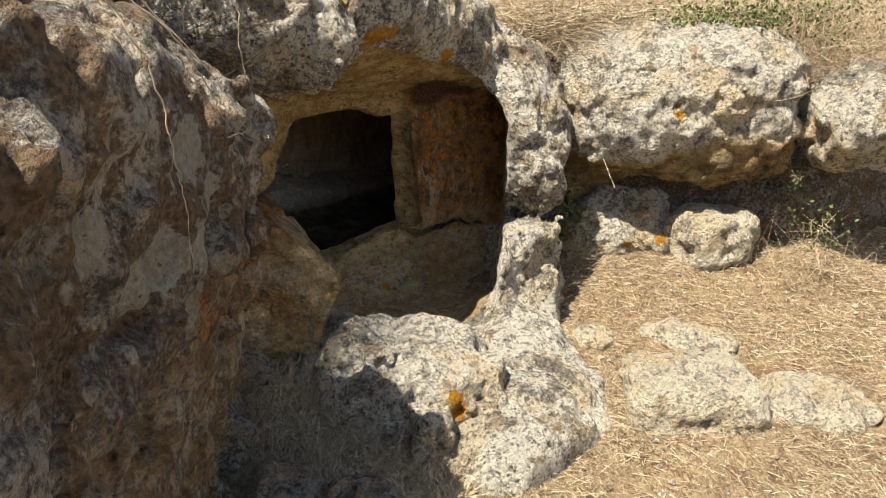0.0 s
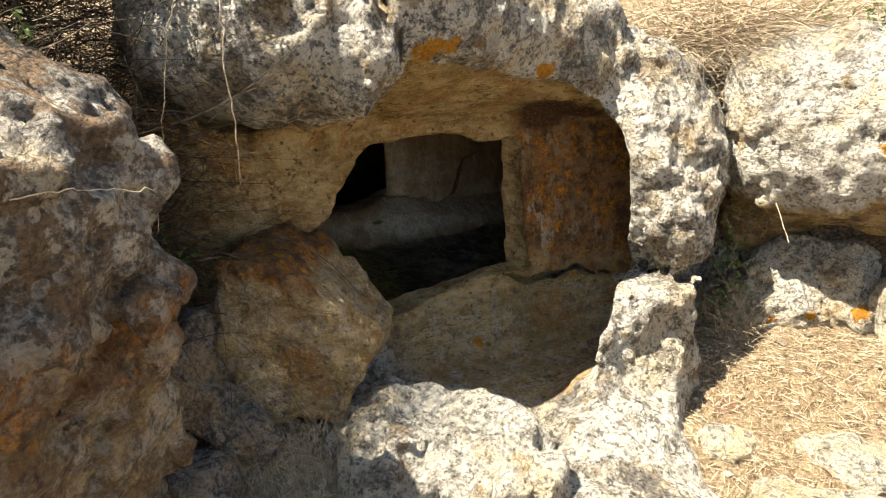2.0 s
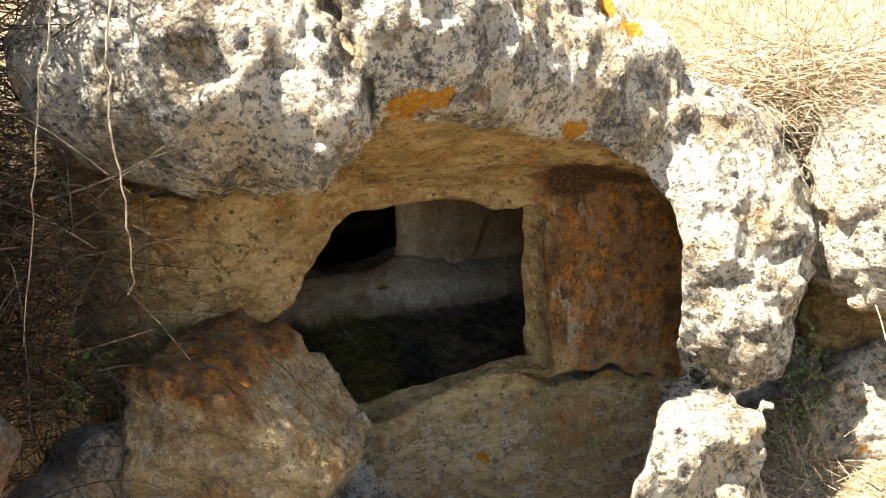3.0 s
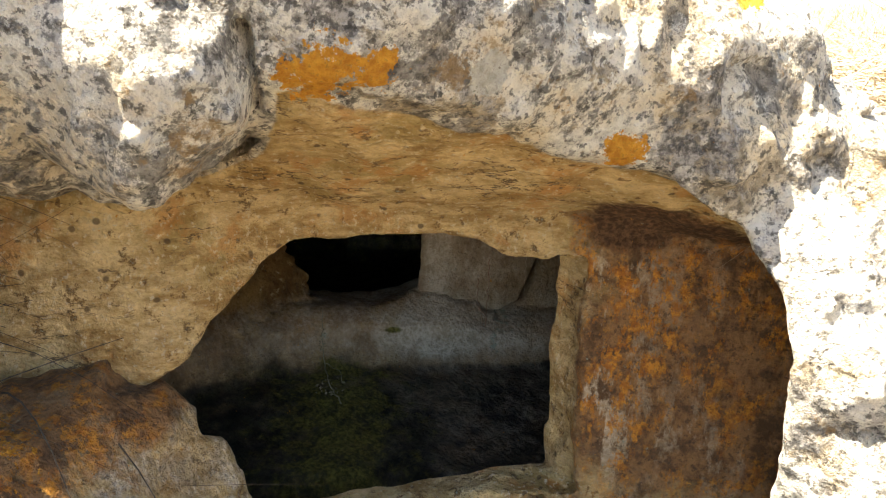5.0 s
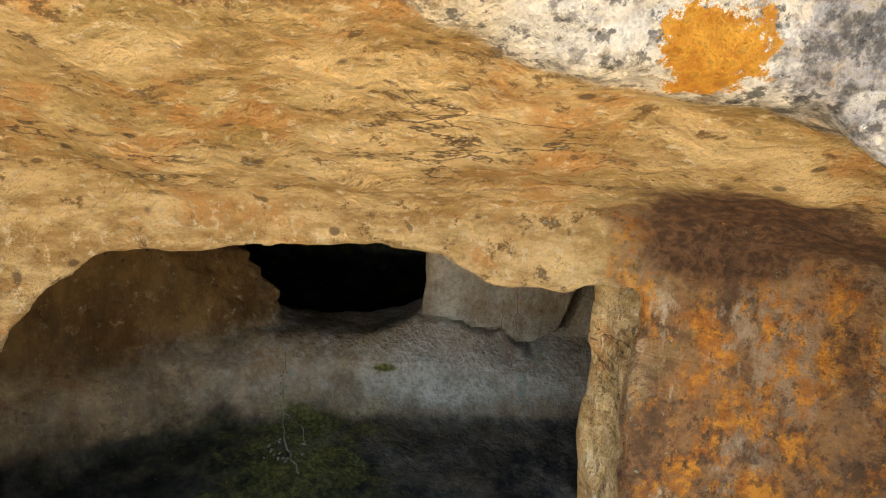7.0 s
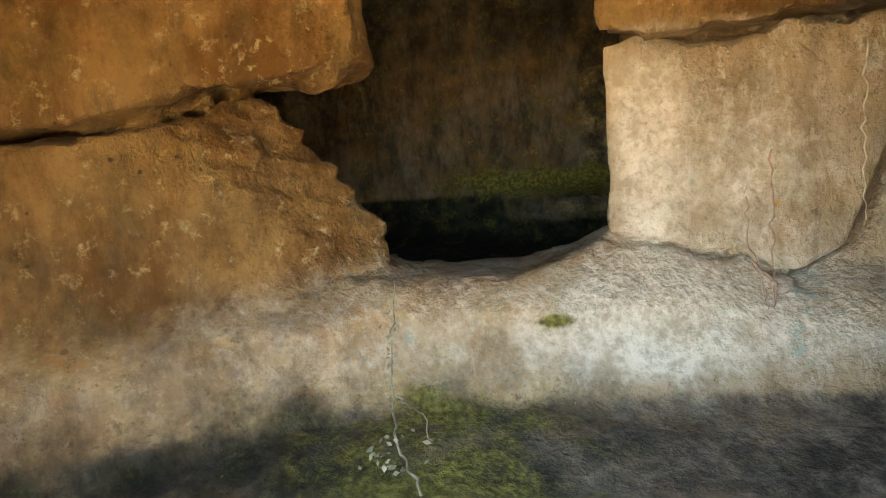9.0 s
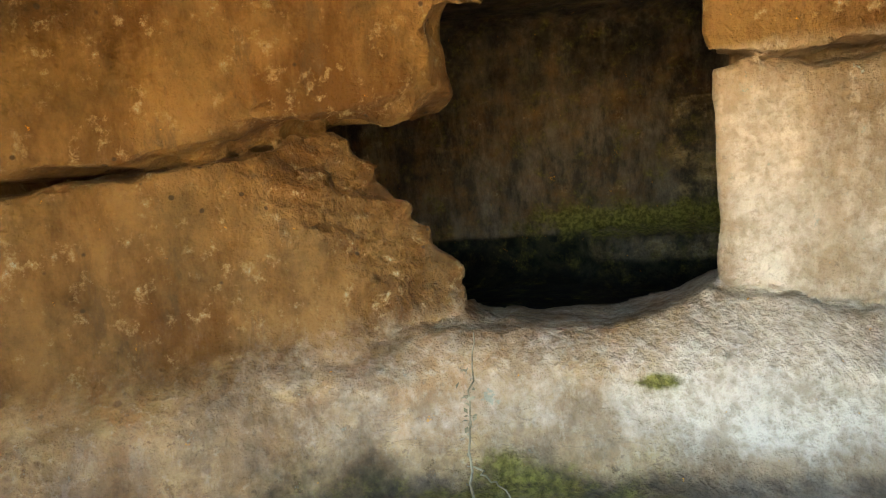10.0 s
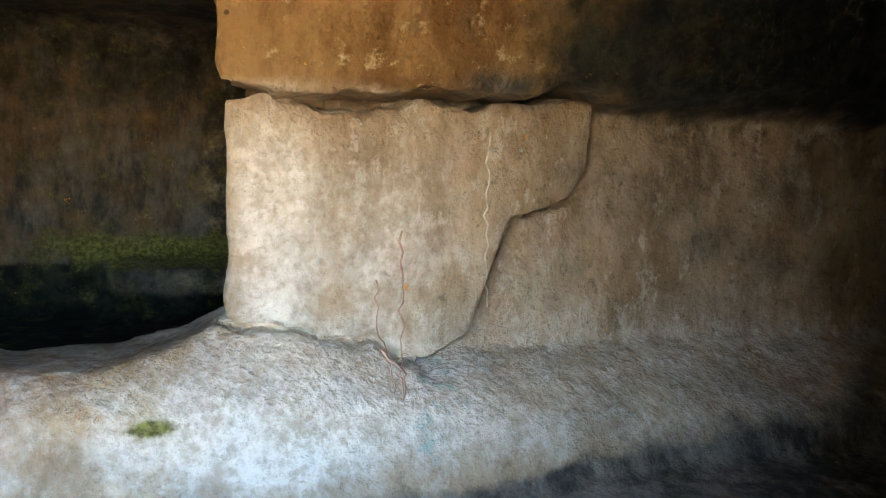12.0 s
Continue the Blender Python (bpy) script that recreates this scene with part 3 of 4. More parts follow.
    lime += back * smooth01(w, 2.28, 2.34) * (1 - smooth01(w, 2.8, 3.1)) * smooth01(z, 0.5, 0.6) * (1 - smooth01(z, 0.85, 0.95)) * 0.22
    damp_and_dim = back * (0.62 * (1 - smooth01(z, 0.31, 0.36)) + 0.62 * smooth01(w, 2.5, 2.75) * smooth01(0.45 - 0.10 * smooth01(w, 2.95, 2.6) + 1.2 * wave - z, 0.0, 0.10))
    damp_and_dim += back * 0.55 * np.exp(-((z - 0.965 - 0.05 * (w - 2.9)) / 0.045) ** 2) * smooth01(w, 2.45, 2.75) + back * 0.3 * smooth01(w, 3.1, 3.6)
    # the back chamber's dimness, painted with the same dark colour as the wet stains
    damp_and_dim += (s > 4.35) * 0.6
    moss = back * (1 - smooth01(z + wave, 0.31, 0.38)) * (0.50 * np.exp(-((w - 1.98) / 0.24) ** 2) + 0.5 * np.exp(-((w - 1.15) / 0.12) ** 2) + 0.12)
    moss += back * 1.1 * np.exp(-((w - 2.185) / 0.04) ** 2 - ((z - 0.452) / 0.013) ** 2)
    moss += (s > 4.6) * np.exp(-((z - 0.52) / 0.05) ** 2) * 0.62 * smooth01(w, 1.6, 2.0) + (s > 4.6) * 0.26
    moss += back * np.exp(-((z - 1.11) / 0.04) ** 2 - ((w - 2.12) / 0.10) ** 2) * 0.5
    clip = lambda v: np.clip(v, 0, 1)
    return {"bare": clip(bare), "rust": clip(rust), "lime": clip(lime), "damp_and_dim": clip(damp_and_dim), "stain": clip(stain), "drab": clip(deep * (s > 3.2) * (s < 4.45) * (smooth01(w, 2.20, 2.30) * (0.95 - 0.9 * smooth01(z, 0.92, 0.97)) + 0.6 * (1 - smooth01(z, 0.42, 0.55)))), "worn": clip(worn), "verdigris": clip(verdigris), "moss": clip(moss),
            # chamber gloom is painted by the near-black mask; its upper right band is soot
            "gold": spots(p, GOLD_SPOTS, 1.4), "blotch": spots(p, BLOTCHES, 1.3), "smooth": np.maximum(clip(bare) * 0.45, deep), "soot_and_gloom": clip((0.30 - 0.24 * smooth01(w, 2.24, 2.32) * (1 - smooth01(w, 2.7, 3.0)) + 0.52 * smooth01(w, 2.50, 2.95) * smooth01(z + wave, 0.93, 0.98) + 0.40 * (1 - smooth01(z + 1.3 * wave, 0.27, 0.40)) * (1 - smooth01(w, 2.5, 2.7))) * deep * smooth01(s, 3.15, 3.3) * (s < 4.33) * (1 - 0.8 * np.exp(-((z - 0.45) / 0.10) ** 2) * smooth01(w, 1.7, 2.1)) + (s > 4.33) * (0.28 + 0.25 * smooth01(z, 0.85, 1.1) + 0.7 * (1 - smooth01(z, 0.46, 0.49)) * (1 - 0.8 * smooth01(w, 1.95, 2.05) * smooth01(z, 0.36, 0.40)))), "amber": clip(deep * (0.35 + 0.65 * smooth01(z, 0.42, 0.60)) * (s > 3.1) * (1 - 0.85 * smooth01(w, 2.26, 2.34) * (z < 0.93)))}


TOMB_GRID = (steps((0.1, 1.2, 0.03), (1.2, 3.0, 0.0098), (3.0, 4.3, 0.025)),
             steps((1.5, 2.25, 0.025), (2.25, 3.2, 0.0105), (3.2, 3.85, 0.025), (3.85, 4.3, 0.011), (4.3, 6.05, 0.05)),
             steps((-0.5, 0.25, 0.03), (0.25, 1.5, 0.0098), (1.5, 2.6, 0.022)))
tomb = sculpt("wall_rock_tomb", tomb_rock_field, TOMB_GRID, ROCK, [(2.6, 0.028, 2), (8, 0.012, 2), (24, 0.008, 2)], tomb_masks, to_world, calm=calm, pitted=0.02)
tagged(tomb, "rock-cut tomb in lichen-covered limestone with an ochre niche", "rock wall", kind="structure")


# ---- boulders ----
def boulder(name, label, c, r, step, material, rough, seed, turn=0.0, extra=None, masks=None, group="", square=0.0, cut=None, lumpy=1.0):
    """A weathered boulder: an ellipsoid, or a rounded block where square > 0, with relief."""
    ca, sa = math.cos(radians(turn)), math.sin(radians(turn))

    def field(X, Y, Z):
        x, y = ca * (X - c[0]) + sa * (Y - c[1]), -sa * (X - c[0]) + ca * (Y - c[1])
        z = Z - c[2]
        if square:
            out = brick(x, y, z, (0, 0, 0), r, square)
        else:
            out = ball(x, y, z, (0, 0, 0), r)
        if extra:
            out = extra(out, X, Y, Z)
        if cut:
            out = cut(out, X, Y, Z)
        return out

    reach = max(r[0], r[1])
    pad = 0.15 + (0.6 if extra else 0)
    lines = [steps((c[0] - reach - pad, c[0] + reach + pad, step)), steps((c[1] - reach - pad, c[1] + reach + pad, step)),
             steps((c[2] - r[2] - pad, c[2] + r[2] + 0.15, step))]
    ob = sculpt(name, field, lines, material, rough, masks, None, seed, knobs=[(f, a * lumpy) for f, a in ((5, 0.036), (13, 0.019), (29, 0.009))])
    return tagged(ob, label, "boulder", group)


def lumps(*balls):
    """Knobs that grow out of a boulder: centres, radii and how softly they merge."""
    def grow(d, X, Y, Z):
        for c, r, k in balls:
            d = join(d, ball(X, Y, Z, c, r), k)
        return d
    return grow


BIG = [(2.2, 0.05, 2), (7, 0.018, 2), (20, 0.010, 2)]
FLAT = [(4, 0.025, 2), (12, 0.014, 2), (34, 0.006, 1)]
SMALL = [(4, 0.05, 2), (11, 0.026, 2), (30, 0.009, 1)]


LEFT_BLOTCHES = [(-0.50, 1.45, 1.28, 0.10), (-0.49, 1.30, 1.10, 0.09), (-0.49, 1.42, 1.09, 0.08), (-0.49, 1.58, 1.16, 0.06), (-0.49, 1.2, 1.08, 0.07), (-0.49, 1.42, 0.98, 0.07),
                 (-0.49, 1.6, 0.98, 0.05), (-0.5, 1.05, 1.2, 0.08)]


def left_masks(p):
    z = p[:, 2]
    q = p.copy()
    q[:, 0] = -0.49
    # browner and darker towards the foot
    return {"blotch": spots(q, LEFT_BLOTCHES, 1.2), "bare": 0.42 * (1 - smooth01(z, 0.75, 1.2)), "rust": 0.56 * np.exp(-((z - 0.88) / 0.2) ** 2) * smooth01(p[:, 1], 1.1, 1.5),
            "worn": 0.4 + 0 * z, "damp_and_dim": 0.25 * (1 - smooth01(z, 0.3, 1.3))}


boulder("boulder", "massive grey lichen-spotted boulder leaning over the path", (-1.27, 1.28, 0.55), (0.81, 0.90, 1.06), 0.017, WARM_ROCK, [(2.2, 0.05, 2), (7, 0.024, 2), (22, 0.015, 2)], 31, 0,
        lambda d, X, Y, Z: join(d, ball(X, Y, Z, (-1.05, 1.72, -0.20), (0.52, 0.58, 0.42)), 0.12), left_masks, square=0.30,
        cut=lambda d, X, Y, Z: limits(0.15, d, 0.96 * (X + 0.47 + 0.28 * (0.95 - Z)), 0.52 * (X + 0.50) + 0.22 * (Y - 1.98) + 0.82 * (Z - 1.36)))


def block_cut(d, X, Y, Z):
    e, f = 0.93 * (X + 0.75) + 0.36 * (Y - 2.66), 0.36 * (X + 0.75) - 0.93 * (Y - 2.66)
    return limits(0.035, f + 0.02 * (Z - 0.5), -(e + 0.13 + 0.06 * (Z - 0.5)), Z - 0.80 + 0.06 * e, 0.71 * (e - 0.09) + 0.70 * (Z - 0.78), 0.83 * (e - 0.40) - 0.55 * (Z - 0.45),
                  0.2 - Z, -f - 0.48)


def block_masks(p):
    z = p[:, 2]
    return {"bare": 0.58 + 0 * z, "rust": 0.72 * smooth01(z + 0.25 * (p[:, 0] + 0.75), 0.68, 0.76), "blotch": spots(p, [(-0.66, 2.70, 0.60, 0.04), (-0.58, 2.73, 0.58, 0.05), (-0.55, 2.75, 0.50, 0.05), (-0.7, 2.69, 0.52, 0.03)], 1.3), "gold": spots(p, [(-0.72, 2.8, 0.8, 0.1)], 1.0) * 0.5, "smooth": 0.2 + 0 * z}


boulder("stone_block", "broken buff stone block wedged beneath the doorway's edge", (-0.66, 2.95, 0.48), (0.6, 0.6, 0.4), 0.013, ROCK,
        [(4, 0.025, 2), (12, 0.012, 2), (34, 0.005, 1)], 41, 0, None, block_masks, square=0.07, cut=block_cut, lumpy=0.3)
front_gold = lambda p: {"gold": spots(p, [(0.05, 2.62, 0.06, 0.045), (0.06, 2.63, 0.01, 0.04)], 1.4)}
boulder("boulder", "low pale boulder with white and orange lichen before the niche", (-0.24, 2.86, 0.0), (0.46, 0.32, 0.27), 0.016, PALE_ROCK, SMALL, 51, -6,
        None, front_gold)
boulder("stone", "squarish pale stone broken off the low boulder", (-0.05, 2.55, -0.05), (0.075, 0.07, 0.085), 0.012, PALE_ROCK, FLAT, 55, 12, None, None, "", 0.025, lumpy=0.3)
# underside: bare brown stone, with the overhang's shade painted in by the dark mask
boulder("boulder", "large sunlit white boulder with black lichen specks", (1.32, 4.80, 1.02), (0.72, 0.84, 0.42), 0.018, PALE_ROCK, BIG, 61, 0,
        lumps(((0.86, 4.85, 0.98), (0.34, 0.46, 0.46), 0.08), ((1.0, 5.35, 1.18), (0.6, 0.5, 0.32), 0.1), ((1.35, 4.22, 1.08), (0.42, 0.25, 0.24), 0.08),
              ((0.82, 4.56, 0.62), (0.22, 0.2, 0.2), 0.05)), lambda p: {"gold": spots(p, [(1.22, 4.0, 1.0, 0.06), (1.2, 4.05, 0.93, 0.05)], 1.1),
              "bare": 0.8 * (1 - smooth01(p[:, 2] - 0.12 * smooth01(p[:, 0], 1.0, 1.5), 0.68, 0.82)), "damp_and_dim": 0.46 * (1 - smooth01(p[:, 2] - 0.12 * smooth01(p[:, 0], 1.0, 1.5), 0.68, 0.82))}, square=0.36)
boulder("boulder", "rounded white boulder beside dry brush", (2.3, 4.2, 0.95), (0.33, 0.4, 0.27), 0.03, PALE_ROCK, SMALL, 71)
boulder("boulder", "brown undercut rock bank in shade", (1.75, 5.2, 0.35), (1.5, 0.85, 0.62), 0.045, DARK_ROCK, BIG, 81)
boulder("boulder", "pale knobbly rock with orange lichen on the ground", (0.96, 4.42, 0.25), (0.22, 0.22, 0.27), 0.016, PALE_ROCK, SMALL, 91, 0,
        lumps(((1.16, 4.40, 0.26), (0.2, 0.17, 0.2), 0.04), ((1.32, 4.34, 0.2), (0.14, 0.13, 0.13), 0.03), ((0.85, 4.32, 0.18), (0.13, 0.12, 0.14), 0.03)),
        lambda p: {"gold": spots(p, [(1.05, 4.15, 0.22, 0.04), (0.9, 4.15, 0.2, 0.04), (1.25, 4.2, 0.25, 0.05)], 1.3)})
boulder("boulder", "rounded tan stone against the bank", (1.55, 4.22, 0.24), (0.25, 0.2, 0.2), 0.018, BUFF_ROCK, FLAT, 101, 20, None, None, "", 0.12, lumpy=0.6)
boulder("stone", "flat buff stone set in the straw-strewn ground", (1.09, 2.98, -0.14), (0.29, 0.24, 0.17), 0.014, BUFF_ROCK, FLAT, 111, 0, None, None, "stones in the ground", 0.11, lumpy=0.5)
boulder("stone", "half-buried buff stone in dry grass", (1.2, 3.42, -0.06), (0.25, 0.15, 0.12), 0.016, BUFF_ROCK, FLAT, 121, -15, None, None, "stones in the ground", lumpy=0.5)
boulder("stone", "small half-buried buff stone", (0.74, 3.40, -0.05), (0.12, 0.1, 0.10), 0.016, BUFF_ROCK, FLAT, 131, 0, None, None, "stones in the ground", lumpy=0.5)
boulder("stone", "low grey stone in the ground", (1.62, 2.95, -0.15), (0.27, 0.2, 0.13), 0.018, BUFF_ROCK, FLAT, 141, 0, None, None, "stones in the ground", lumpy=0.5)


# ---- ground ----
def ground_height(x, y):
    low = -0.10 + 0.20 * (np.clip(y, 2.5, 4.6) - 3) - 0.05 * smooth01(y, 2.5, 1.0)
    s, w = -UY * x + UX * y, UX * x + UY * y
    bank = smooth01(y, 5.0, 5.9) * smooth01(x, 0.35, 0.9)
    rise = np.maximum(bank, np.maximum(smooth01(s, 5.6, 6.6), smooth01(w, 5.2, 6.2)))
    rise = np.maximum(rise, smooth01(-x, 2.0, 2.6) * smooth01(y, 0.5, 1.6))
    rise = rise * (1 - smooth01(w, 0.9, 1.05) * smooth01(w, 4.0, 3.7) * smooth01(s, 3.0, 3.2) * smooth01(s, 5.85, 5.7))
    top = 1.35 + 0.12 * np.clip(np.hypot(x, y) - 5, 0, 20)
    heap = 0.42 * np.exp(-((x + 1.1) / 0.33) ** 2 - ((y - 2.75) / 0.32) ** 2) + 0.20 * np.exp(-((x + 0.62) / 0.25) ** 2 - ((y - 2.80) / 0.22) ** 2)
    return (low + heap) * (1 - rise) + top * rise


def make_ground():
    near = steps((-3, 3.5, 0.05))
    line = np.concatenate([[-900, -300, -100, -40, -18, -9, -5.5, -4], near, [4, 4.6, 5.5, 7, 9, 12, 16, 25, 40, 100, 300, 900]])
    X, Y = np.meshgrid(line, np.concatenate([line[:8], steps((-3, 7, 0.05)), [7.5, 8.5, 10, 13, 18, 25, 40, 100, 300, 900]]), indexing="ij")
    p = np.stack([X.ravel(), Y.ravel(), 0 * X.ravel()], 1)
    z = ground_height(p[:, 0], p[:, 1])
    close = np.exp(-np.maximum(0, np.hypot(p[:, 0], p[:, 1] - 3) - 4))
    z = z + close * (0.03 * fbm(p, 1.7, 3, 3) + 0.008 * fbm(p, 13, 2, 9))
    p[:, 2] = z
    nx, ny = X.shape
    i = (np.arange(nx - 1)[:, None] * ny + np.arange(ny - 1)[None]).ravel()
    q = np.stack([i, i + ny, i + ny + 1, i + 1], 1)
    return tagged(new("ground", raw_mesh("ground", p, q, SOIL)), "dry soil strewn with straw and chaff", "ground", kind="structure")


make_ground()


def ground_z(x, y):
    p = np.stack([x, y, 0 * x], 1)
    close = np.exp(-np.maximum(0, np.hypot(x, y - 3) - 4))
    return ground_height(x, y) + close * (0.03 * fbm(p, 1.7, 3, 3) + 0.008 * fbm(p, 13, 2, 9))


# ---- small stones in the shade beside the block ----
for n, (x, y, z, r) in enumerate([(-1.05, 2.50, 0.42, 0.11), (-0.93, 2.53, 0.33, 0.11), (-0.83, 2.54, 0.23, 0.10), (-1.02, 2.66, 0.50, 0.13), (-0.86, 2.36, 0.08, 0.14),
                                  (-0.52, 2.20, -0.12, 0.14), (-0.30, 2.12, -0.14, 0.13)]):
    boulder("stone", "grey-brown fist-sized stone lying in dry grass", (x, y, z), (r, r * 0.9, r * 0.85), 0.014, TAN_ROCK,
            SMALL, 200 + 7 * n, 25 * n, None, None, "stones beside the block", r * 0.6, lumpy=0.35)


# ---- dry grass, brush and stems ----
rng = np.random.RandomState(12)


def gravel(name, n, x0, x1, y0, y1, size, height, material, label):
    """Loose angular pebbles in one mesh."""
    x, y = rng.uniform(x0, x1, n), rng.uniform(y0, y1, n)
    r = size * rng.uniform(0.3, 1, n) ** 2
    at = np.stack([x, y, height(x, y) + r * 0.25], 1)
    unit = np.array([(1, 0, 0), (0, 1, 0), (-1, 0, 0), (0, -1, 0), (0, 0, 0.8), (0, 0, -0.8)], float)
    v = at[:, None] + unit[None] * (r[:, None, None] * rng.uniform(0.6, 1.2, (n, 6, 3)))
    v += rng.normal(size=v.shape) * r[:, None, None] * 0.18
    t = np.array([(0, 1, 4), (1, 2, 4), (2, 3, 4), (3, 0, 4), (1, 0, 5), (2, 1, 5), (3, 2, 5), (0, 3, 5)])
    f = (np.arange(n)[:, None, None] * 6 + t[None]).reshape(-1, 3)
    me = raw_mesh(name, v.reshape(-1, 3), f, material)
    me.polygons.foreach_set("use_smooth", np.zeros(len(f), bool))
    return tagged(new(name, me), label, "gravel", kind="stuff")


gravel("gravel", 900, 0.3, 2.6, 1.9, 4.5, 0.022, ground_z, BUFF_ROCK, "scattered pale pebbles on the dry soil")
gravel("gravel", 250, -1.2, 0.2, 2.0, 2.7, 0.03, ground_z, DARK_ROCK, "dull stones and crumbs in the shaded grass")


def ribbons(name, base, way, length, width, sag, material, label, category, segments=4, wobble=0.06):
    """Many thin bent blades in one mesh."""
    n = len(base)
    way = way / np.linalg.norm(way, axis=1)[:, None]
    side = np.cross(way, rng.normal(size=(n, 3)))
    side /= np.linalg.norm(side, axis=1)[:, None]
    sway = rng.normal(size=(n, 3)) * wobble
    rows = []
    for k in range(segments + 1):
        t = k / segments
        mid = base + way * (length * t)[:, None] + sway * (length * t * t)[:, None]
        mid[:, 2] -= sag * length * t * t
        half = side * (width * (1 - 0.75 * t) / 2)[:, None]
        rows += [mid - half, mid + half]
    v = np.stack(rows, 1).reshape(-1, 3)
    start = np.arange(n)[:, None] * (2 * segments + 2)
    q = np.concatenate([start + np.array([[2 * k, 2 * k + 1, 2 * k + 3, 2 * k + 2]]) for k in range(segments)])
    return tagged(new(name, raw_mesh(name, v, q, material)), label, category, kind="stuff")


def scatter(n, x0, x1, y0, y1, keep=None):
    x, y = rng.uniform(x0, x1, n), rng.uniform(y0, y1, n)
    if keep:
        ok = rng.rand(n) < keep(x, y)
        x, y = x[ok], y[ok]
    return x, y


def lying(n, tilt):
    a = rng.uniform(0, 2 * math.pi, n)
    up = np.abs(rng.normal(size=n)) * tilt
    return np.stack([np.cos(a), np.sin(a), up], 1)


x, y = scatter(60000, 0.25, 2.9, 2.0, 4.7, lambda x, y: 0.25 + 0.75 * smooth01(lattice(np.stack([x, y, 0 * x], 1), 2.5, 3), -0.4, 0.4))
n = len(x)
ribbons("straw_litter", np.stack([x, y, ground_z(x, y) + 0.004], 1), lying(n, 0.3), rng.uniform(0.015, 0.11, n), rng.uniform(0.0014, 0.0046, n), rng.uniform(0, 0.25, n), STRAW,
        "bleached straw and dead grass lying on the soil", "straw", 3)
x, y = scatter(5000, 0.4, 2.6, 3.3, 4.6, lambda x, y: smooth01(lattice(np.stack([x, y, 0 * x], 1), 4, 8), 0.0, 0.5))
n = len(x)
ribbons("dry_grass", np.stack([x, y, ground_z(x, y)], 1), lying(n, 1.2), rng.uniform(0.04, 0.14, n), rng.uniform(0.0015, 0.0035, n), rng.uniform(0.1, 0.6, n), STRAW,
        "low tufts of dry straw-coloured grass", "grass", 4)
x, y = scatter(20000, -0.95, 0.08, 1.92, 2.72)
n = len(x)
ribbons("dry_grass", np.stack([x, y, ground_z(x, y)], 1), lying(n, 1.8), rng.uniform(0.08, 0.30, n), rng.uniform(0.0022, 0.0055, n), rng.uniform(0.2, 1.0, n), PALESTRAW,
        "matted grey-brown dead grass in shade between boulders", "grass", 4)
x, y = scatter(5500, -1.3, -0.4, 2.2, 2.8)
n = len(x)
ribbons("dry_grass", np.stack([x, y, ground_z(x, y)], 1), lying(n, 2.2), rng.uniform(0.08, 0.34, n), rng.uniform(0.002, 0.0042, n), rng.uniform(0.0, 0.7, n), PALESTRAW,
        "thin dead grass stems among stones beside the block", "grass", 5)
x, y = scatter(900, -0.1, 0.35, 2.0, 2.5)
n = len(x)
ribbons("green_herb", np.stack([x, y, ground_z(x, y)], 1), lying(n, 1.2), rng.uniform(0.03, 0.10, n), rng.uniform(0.002, 0.005, n), rng.uniform(0, 0.4, n), DRYLEAF,
        "pale grey-green herb tuft on the ground", "herb", 3)


def tangle(name, centre, spread, n, reach, width, material, label, category, lift=0.35, sag=0.5):
    base = np.array(centre) + rng.normal(size=(n, 3)) * np.array(spread)
    way = rng.normal(size=(n, 3))
    way[:, 2] = np.abs(way[:, 2]) * lift
    return ribbons(name, base, way, rng.uniform(0.3, 1, n) * reach, rng.uniform(0.5, 1, n) * width, rng.uniform(0, sag, n), material, label, category, 6, 0.25)


tangle("dry_brush", (0.50, 4.36, 1.42), (0.12, 0.08, 0.07), 1100, 0.42, 0.005, STRAW, "tangle of straw-coloured dead stems over the rock", "brush")
tangle("dry_brush", (0.62, 4.34, 1.22), (0.05, 0.06, 0.12), 420, 0.22, 0.004, GREYSTRAW, "brown dead brush in the cleft between boulders", "brush")
tangle("dry_brush", (0.72, 4.80, 1.46), (0.32, 0.22, 0.05), 2600, 0.5, 0.005, STRAW, "tangle of bleached dead grass on the bank", "brush")
tangle("dry_brush", (1.2, 5.3, 1.46), (0.8, 0.30, 0.06), 4500, 0.4, 0.005, GREYSTRAW, "brown dead brush along the bank's top", "brush")
tangle("dry_brush", (2.12, 4.30, 1.30), (0.20, 0.14, 0.14), 1100, 0.5, 0.004, GREYSTRAW, "grey-brown dead shrub beside the white boulder", "brush", 1.2, 0.3)
tangle("dry_brush", (2.2, 4.25, 1.35), (0.2, 0.14, 0.13), 260, 0.5, 0.0035, STRAW, "straw-coloured dead stems beside the white boulder", "brush", 1.2, 0.3)
tangle("thorn_brush", (-1.34, 2.55, 1.15), (0.17, 0.16, 0.42), 5200, 0.5, 0.0055, BRUSH, "dark dead thorn brush hanging over the rocks", "brush", 0.6, 0.9)
tangle("thorn_brush", (-1.48, 2.28, 1.86), (0.28, 0.26, 0.13), 4200, 0.5, 0.009, BRUSH, "dead thorn brush crowning the boulder", "brush", 0.8, 0.5)
x, y = scatter(16000, -2.0, 9.0, 5.6, 14.0)
n = len(x)
ribbons("field_grass", np.stack([x, y, ground_z(x, y)], 1), lying(n, 3.0), rng.uniform(0.1, 0.35, n), rng.uniform(0.004, 0.010, n), rng.uniform(0.1, 0.5, n), STRAW,
        "tall dry golden grass in the field beyond", "grass", 3)


